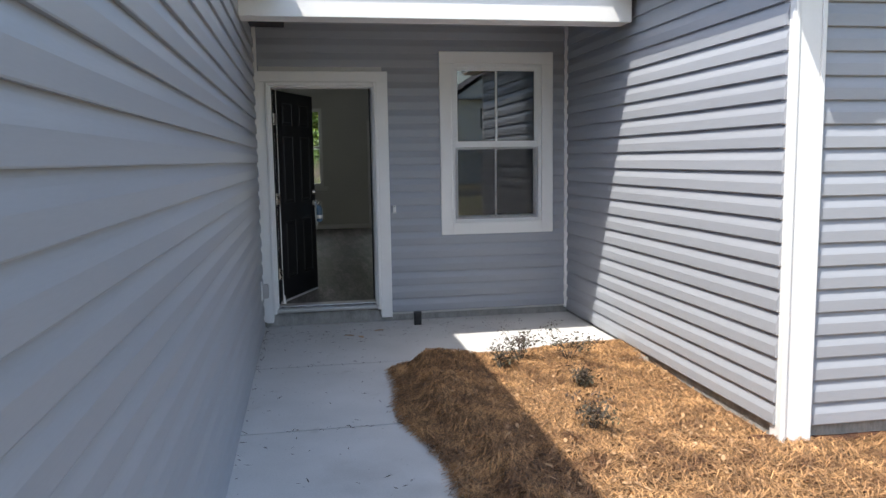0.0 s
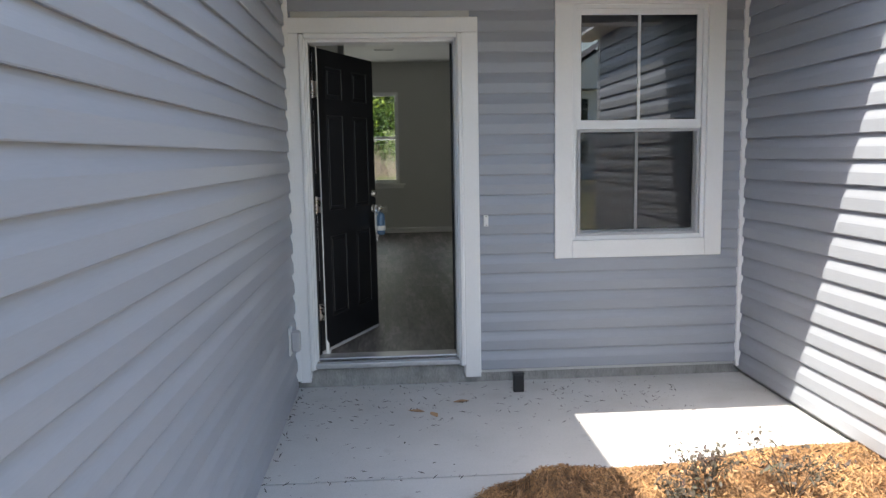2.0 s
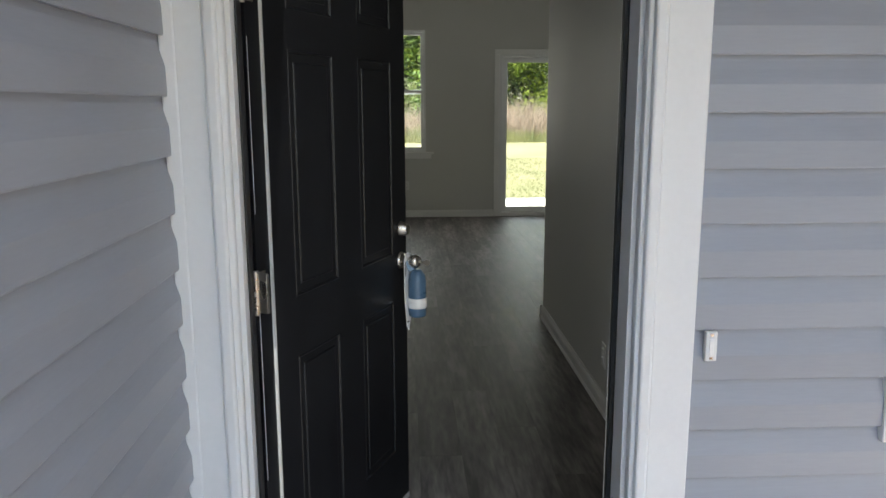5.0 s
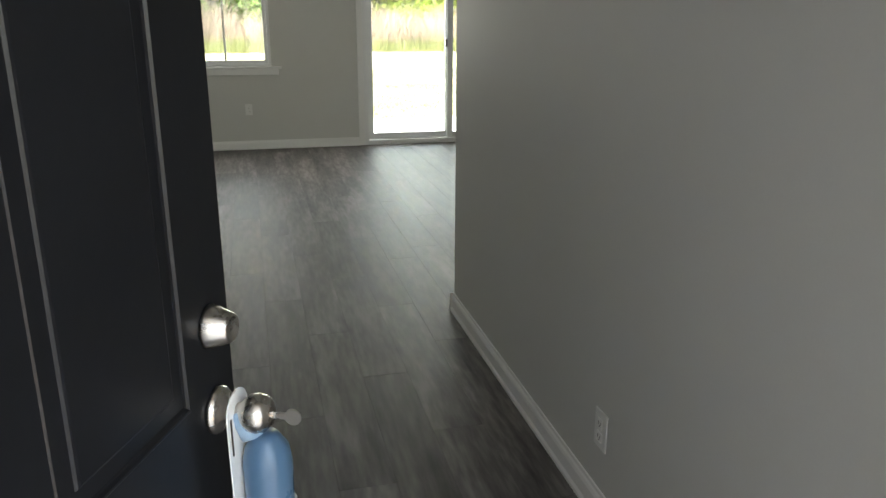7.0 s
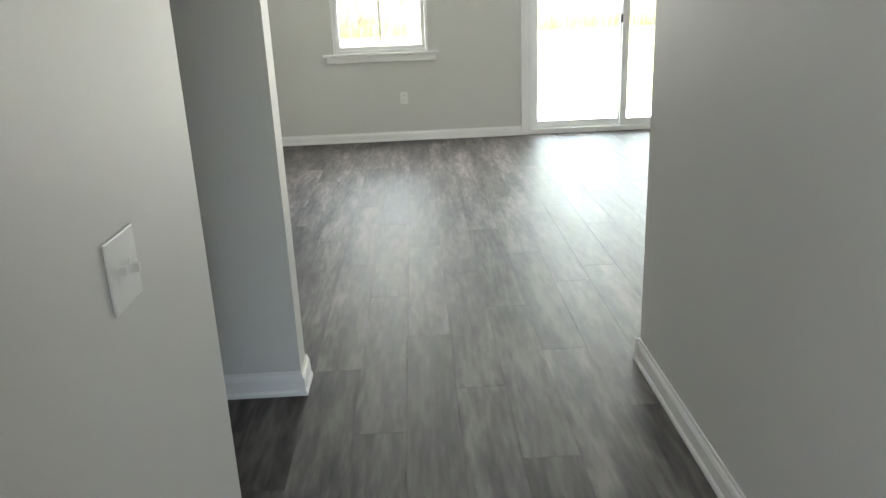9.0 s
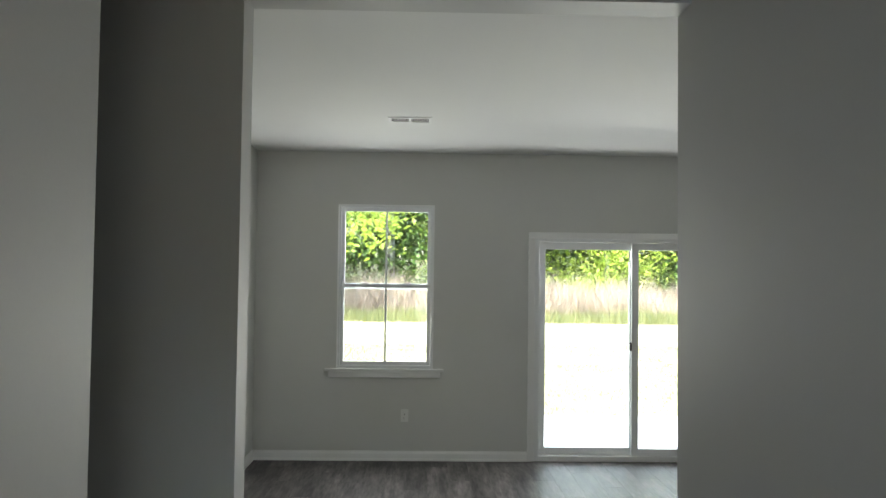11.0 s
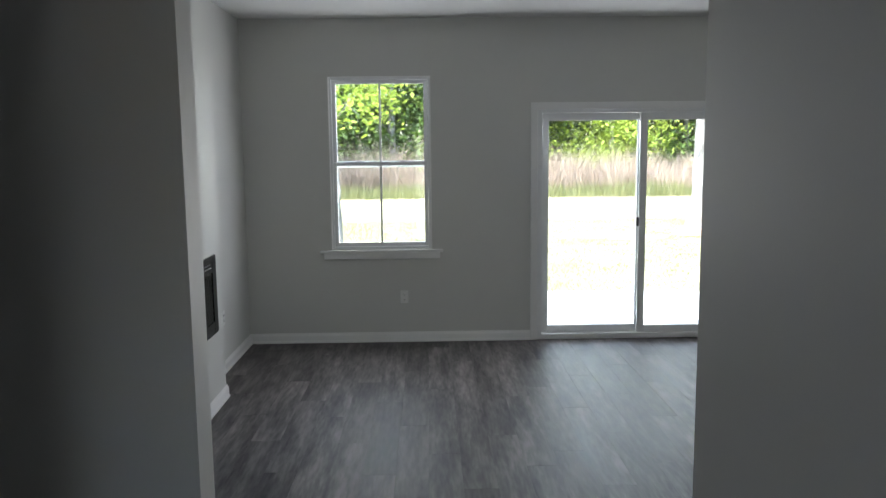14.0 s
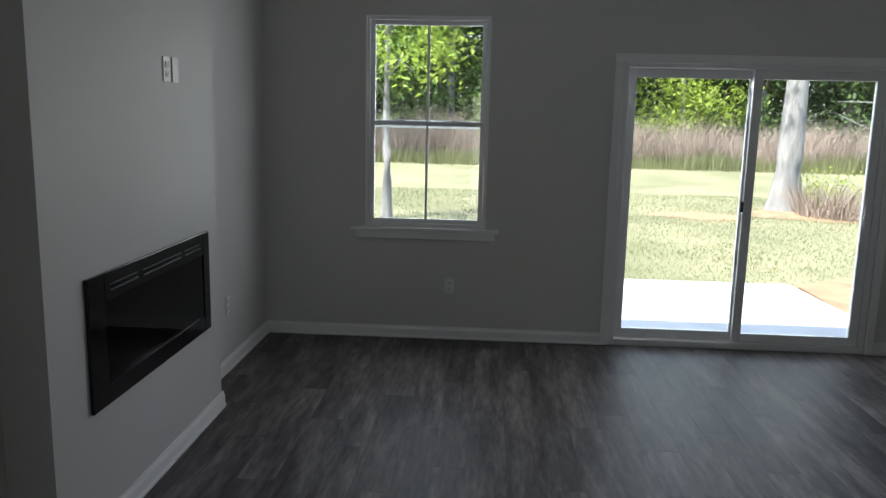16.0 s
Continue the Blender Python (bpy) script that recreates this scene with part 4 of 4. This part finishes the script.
def shrub(x, y, h, seed, label):
    r = random.Random(seed)
    t = thing("shrub", label, "shrub", (x, y, bed_z(x, y) - 0.01), group="young shrubs")
    g = bmesh.new()
    tips = []
    for i in range(9):
        a, o = r.random() * 6.3, r.uniform(0.25, 0.9) * h
        pts = [Vector((0, 0, 0)), Vector((math.cos(a) * o * 0.35, math.sin(a) * o * 0.35, h * r.uniform(0.35, 0.55))), Vector((math.cos(a) * o * 0.8, math.sin(a) * o * 0.8, h * r.uniform(0.55, 1.05)))]
        limb(g, pts, 0.0028, 0.001, 5)
        tips += [pts[2], (pts[1] + pts[2]) / 2, pts[1] + Vector((0, 0, 0.01))]
    part("stems", g, M_DARK, t)
    lv = new("leaves", leaves_mesh("leaves", tips, M_SHRUB, r, 13, 0.026, 0.014))
    lv.parent = t


shrub(1.78, -2.02, 0.26, 1, "small purple-green shrub with bronze tips in mulch")
shrub(2.18, -1.95, 0.3, 2, "small upright green shrub in the mulch")
shrub(2.05, -2.6, 0.14, 3, "low wilted brown shrub in the mulch")
shrub(1.8, -3.4, 0.2, 4, "small dusty purple shrub in the mulch")
shrub(1.62, -2.14, 0.17, 5, "small purple-green shrub with bronze tips in mulch")


# ---- back yard ----
def tree(label, x, y, h, r0, crown0, material, seed, spread, per=26, size=0.13, clumps=60, lean=0.0, wide=0.22):
    r = random.Random(seed)
    t = thing("tree", label, "tree", (x, y, LAWN - 0.05), group="trees")
    g = bmesh.new()
    spine = [Vector((lean * k * h + 0.035 * math.sin(k * 5 + seed) * (k > 0), 0.08 * math.sin(k * 4), h * k)) for k in [i / 10 for i in range(11)]]
    low = [(-0.1, 1.75), (0.1, 1.5), (0.35, 1.25), (0.8, 1.08), (1.3, 1.0)]
    limb(g, [Vector((lean * z, 0, z)) for z, _ in low] + spine[2:], 0, 0, 16, [r0 * k for _, k in low] + [r0 * (1 - 0.8 * i / 10) for i in range(2, 11)])
    cs = []
    for i in range(14):
        k = r.uniform(crown0 / h, 0.92)
        b = Vector((lean * k * h, 0, h * k))
        a = r.random() * 6.3
        o = wide * h * r.uniform(0.5, 1.0) * (1.15 - 0.6 * k)
        tip = b + Vector((math.cos(a) * o, math.sin(a) * o, r.uniform(-0.02, 0.12) * h))
        mid = (b + tip) / 2 + Vector((0, 0, 0.25))
        limb(g, [b, mid, tip], r0 * 0.22, r0 * 0.05, 6)
        cs += [mid, tip]
    part("trunk", g, M_BARK, t, smooth=True)
    for i in range(clumps):
        c = r.choice(cs) + Vector((r.gauss(0, spread), r.gauss(0, spread), r.gauss(0, spread * 0.7)))
        cs.append(Vector((c.x, c.y, max(c.z, crown0))))
    lv = new("crown", leaves_mesh("crown", cs[28:], material, r, per, spread * 0.55, size))
    lv.parent = t
    return t


tree("tall pale-barked tree with a flared base", 7.62, 20.9, 15, 0.285, 8.5, M_LEAF, 21, 1.2, lean=0.022)
tree("slim young tree with yellow-green leaves", -1.3, 17.6, 7.5, 0.085, 2.1, M_LEAFY, 22, 0.5, 36, 0.085, 75, lean=0.004)
dead = thing("bare_sapling", "leafless pale sapling in the yard", "tree", (8.75, 19.3, LAWN))
g = bmesh.new()
rnd = random.Random(31)
limb(g, [Vector((0, 0, -0.05)), Vector((0.1, 0, 1.2)), Vector((0.35, 0, 2.6)), Vector((0.5, 0, 4.2))], 0.06, 0.015)
for i in range(9):
    z = rnd.uniform(1.0, 3.6)
    a = rnd.random() * 6.3
    limb(g, [Vector((0.1 + z * 0.1, 0, z)), Vector((0.1 + z * 0.1 + 0.5 * math.cos(a), 0.5 * math.sin(a), z + 0.1)), Vector((0.1 + z * 0.1 + 1.1 * math.cos(a), 1.1 * math.sin(a), z - 0.1 + rnd.random() * 0.5))], 0.02, 0.006, 5)
part("branches", g, M_BARK, dead)

base_tree = tree("broad green tree in the wood behind the yard", -14, 46, 13, 0.2, 1.2, M_LEAF, 41, 1.25, 130, 0.14, 110, wide=0.3)
deep_tree = tree("deep green tree in the wood behind the yard", -9, 49, 14, 0.22, 1.5, M_LEAFD, 42, 1.3, 130, 0.15, 110, wide=0.3)
light_tree = tree("yellow-green tree at the edge of the wood", -4, 45, 11, 0.16, 1.0, M_LEAFY, 43, 1.1, 110, 0.13, 100, wide=0.32)
rnd = random.Random(51)
for row, y0 in enumerate((44, 48.5, 53)):
    x = -24 + row * 1.7
    while x < 34:
        src = rnd.choice([base_tree, deep_tree, base_tree, deep_tree, light_tree] if row else [base_tree, deep_tree, light_tree])
        s = rnd.uniform(0.85, 1.25)
        c = copy_thing(src, pose(x, y0 + rnd.uniform(-1.5, 1.5), LAWN - 0.05, 0, 0, rnd.random() * 360))
        c.scale = (s, s, s)
        x += rnd.uniform(3.0, 4.6)


def blades(name, n, area, h, w, material, label, seed, lean=0.35, patch=None):
    r = random.Random(seed)
    verts, faces = [], []
    x0, x1, y0, y1 = area
    while len(faces) < n:
        x, y = r.uniform(x0, x1), r.uniform(y0, y1)
        if patch and not patch(x, y):
            continue
        a = r.random() * 6.3
        hh = h * r.uniform(0.45, 1.2) * (0.8 + 0.45 * noise.noise(Vector((x * 0.35, y * 0.35, seed))) + 0.3 * noise.noise(Vector((x * 1.3, y * 1.3, seed))))
        d = Vector((math.cos(a), math.sin(a), 0))
        b = Vector((x, y, LAWN))
        tip = b + Vector((r.uniform(-lean, lean) * hh, r.uniform(-lean, lean) * hh, hh))
        k = len(verts)
        verts += [tuple(b - d * w), tuple(b + d * w), tuple((b * 0.45 + tip * 0.55) + d * w * 0.8), tuple(tip), tuple((b * 0.45 + tip * 0.55) - d * w * 0.8)]
        faces.append((k, k + 1, k + 2, k + 3, k + 4))
    me_ = bpy.data.meshes.new(name)
    me_.from_pydata(verts, [], faces)
    me_.materials.append(material)
    tagged(new(name, me_), label, "grass", "", "stuff")


far_band = (-20, 34, 35, 43)
blades("dry_tall_grass", 75000, (-20, 34, 37, 43.5), 2.1, 0.008, M_TAN, "band of tall dry tan grass before the wood", 61, 0.7)
blades("green_tall_grass", 26000, (-20, 34, 34.5, 38.8), 0.8, 0.012, M_BLADE, "rough green grass along the field edge", 62)
blades("lawn_grass", 60000, (-5, 11, 10.5, 24), 0.06, 0.004, M_BLADE, "short mown lawn grass", 63, 0.8, lambda x, y: not (0.85 < x < 4.4 and y < 11.7))
bush = thing("bush", "low yellow-green bush beside the tall tree", "bush", (8.35, 20.05, LAWN))
rnd = random.Random(81)
g = bmesh.new()
tips = []
for i in range(26):
    a, o = rnd.random() * 6.3, rnd.uniform(0.1, 0.75)
    tip = Vector((math.cos(a) * o, math.sin(a) * o * 0.8, rnd.uniform(0.3, 0.95)))
    limb(g, [Vector((0, 0, -0.03)), tip * 0.5 + Vector((0, 0, 0.08)), tip], 0.009, 0.003, 5)
    tips += [tip, tip * 0.75, tip * 0.55]
part("stems", g, M_BARK, bush)
new("leaves", leaves_mesh("leaves", tips, M_LEAFY, rnd, 12, 0.11, 0.045)).parent = bush
blades("brush_clump", 1600, (7.4, 9.5, 18.8, 20.9), 0.8, 0.008, M_TAN, "dry tan brush round the tree foot", 64, 0.8, lambda x, y: (x - 8.45) ** 2 + (y - 19.9) ** 2 < 0.85)
g = bmesh.new()
for cx, cy, rx, ry in ((5.35, 19.3, 1.1, 0.6), (8.2, 20.0, 2.0, 1.0)):
    ringv = [g.verts.new((cx + rx * math.cos(a) * (1 + 0.18 * math.sin(3 * a + cx)), cy + ry * math.sin(a) * (1 + 0.15 * math.cos(4 * a)), LAWN + 0.012)) for a in [2 * math.pi * i / 28 for i in range(28)]]
    c = g.verts.new((cx, cy, LAWN + 0.05))
    for i in range(28):
        g.faces.new((ringv[i], ringv[(i + 1) % 28], c))
# a mound of straw against the patio's edge
inner, outer = [], []
for i in range(40):
    a = 2 * math.pi * i / 40
    k = 1 + 0.06 * math.sin(3 * a) + 0.04 * math.cos(7 * a)
    x, y = 5.35 + 1.25 * k * math.cos(a), 10.7 + 1.7 * k * math.sin(a)
    outer.append(g.verts.new((max(x, 4.275), y, LAWN - 0.01)))
    x, y = 5.35 + 1.13 * k * math.cos(a), 10.7 + 1.5 * k * math.sin(a)
    inner.append(g.verts.new((max(x, 4.275), y, PATIO - 0.012 + 0.015 * math.sin(5 * a))))
for i in range(40):
    g.faces.new((outer[i], outer[(i + 1) % 40], inner[(i + 1) % 40], inner[i]))
g.faces.new(inner)
single("yard_straw", g, M_YARDSTRAW, "patches of brown pine straw on the lawn", "mulch", "stuff")

# ---- across the street ----
house = thing("house", "white two-storey house with a dark gabled roof", "house", (16, -48, LAWN))
part("wall", boxes((-6, 6, -5, 5, 0, 5.6)), M_WHITESIDE, house)
g = bmesh.new()
ps = [(-6.5, 5.6), (6.5, 5.6), (0, 9.8)]
a_, b_ = [g.verts.new((x, 5.5, z)) for x, z in ps], [g.verts.new((x, -5.5, z)) for x, z in ps]
g.faces.new((a_[0], a_[2], b_[2], b_[0])), g.faces.new((a_[1], b_[1], b_[2], a_[2])), g.faces.new((a_[0], b_[0], b_[1], a_[1]))
part("roof", g, M_ROOF, house)
for y in (5.35, -5.35):
    g = bmesh.new()
    g.faces.new([g.verts.new((x * 0.93, y, 5.6 + (z - 5.6) * 0.93)) for x, z in ps])
    part("gable", g, M_WHITESIDE, house)
for x in (-3.6, 0, 3.6):
    for z in (1.0, 3.6):
        wd = part("window", boxes((x - 0.6, x + 0.6, 5.001, 5.05, z, z + 1.5)), M_TRIM, house)
        part("pane", boxes((x - 0.5, x + 0.5, 5.051, 5.06, z + 0.08, z + 0.72), (x - 0.5, x + 0.5, 5.051, 5.06, z + 0.78, z + 1.42)), M_DARKGLASS, wd)
rnd = random.Random(71)
for x in (-18, -9, 2, 7, 26, 32, 38):
    c = copy_thing(rnd.choice([base_tree, deep_tree]), pose(x, -64 + rnd.uniform(-3, 3), LAWN - 0.05, 0, 0, rnd.random() * 360))
    c.scale = (1.1, 1.1, 1.1)

# ---- floor planks ----
floor = thing("floor", "grey-brown wood-look vinyl plank floor", "floor", kind="structure")
PW, PL = 0.182, 1.22
meshes = {}


def plank(x0, x1, y0, y1):
    key = (round(x1 - x0, 3), round(y1 - y0, 3))
    if key not in meshes:
        g_ = bmesh.new()
        a, b, e = key[0] / 2 - 0.0003, key[1] / 2 - 0.0003, 0.0007
        lo_ = [g_.verts.new((x, y, -0.0006)) for x, y in ((-a, -b), (a, -b), (a, b), (-a, b))]
        hi_ = [g_.verts.new((x, y, 0)) for x, y in ((-a + e, -b + e), (a - e, -b + e), (a - e, b - e), (-a + e, b - e))]
        g_.faces.new(hi_)
        for i in range(4):
            g_.faces.new((lo_[i], lo_[(i + 1) % 4], hi_[(i + 1) % 4], hi_[i]))
        meshes[key] = mesh_of("floor_plank", g_, M_PLANK)
    o = new("floor_plank", meshes[key])
    o.parent = floor
    o.location = ((x0 + x1) / 2, (y0 + y1) / 2, 0)


col = 0
x = ROOM_L
while x < ROOM_R - 0.01:
    x1 = min(x + PW, ROOM_R)
    start = 0.16 if x < HALL_R else OPEN_Y0
    if x < HALL_L - 0.2:
        start = 1.25
    y = start - (col * 0.47) % PL
    while y < BACK - 0.01:
        a, b = max(y, start), min(y + PL, BACK)
        if b - a > 0.02:
            plank(x, x1, a, b)
        y += PL
    x, col = x1, col + 1
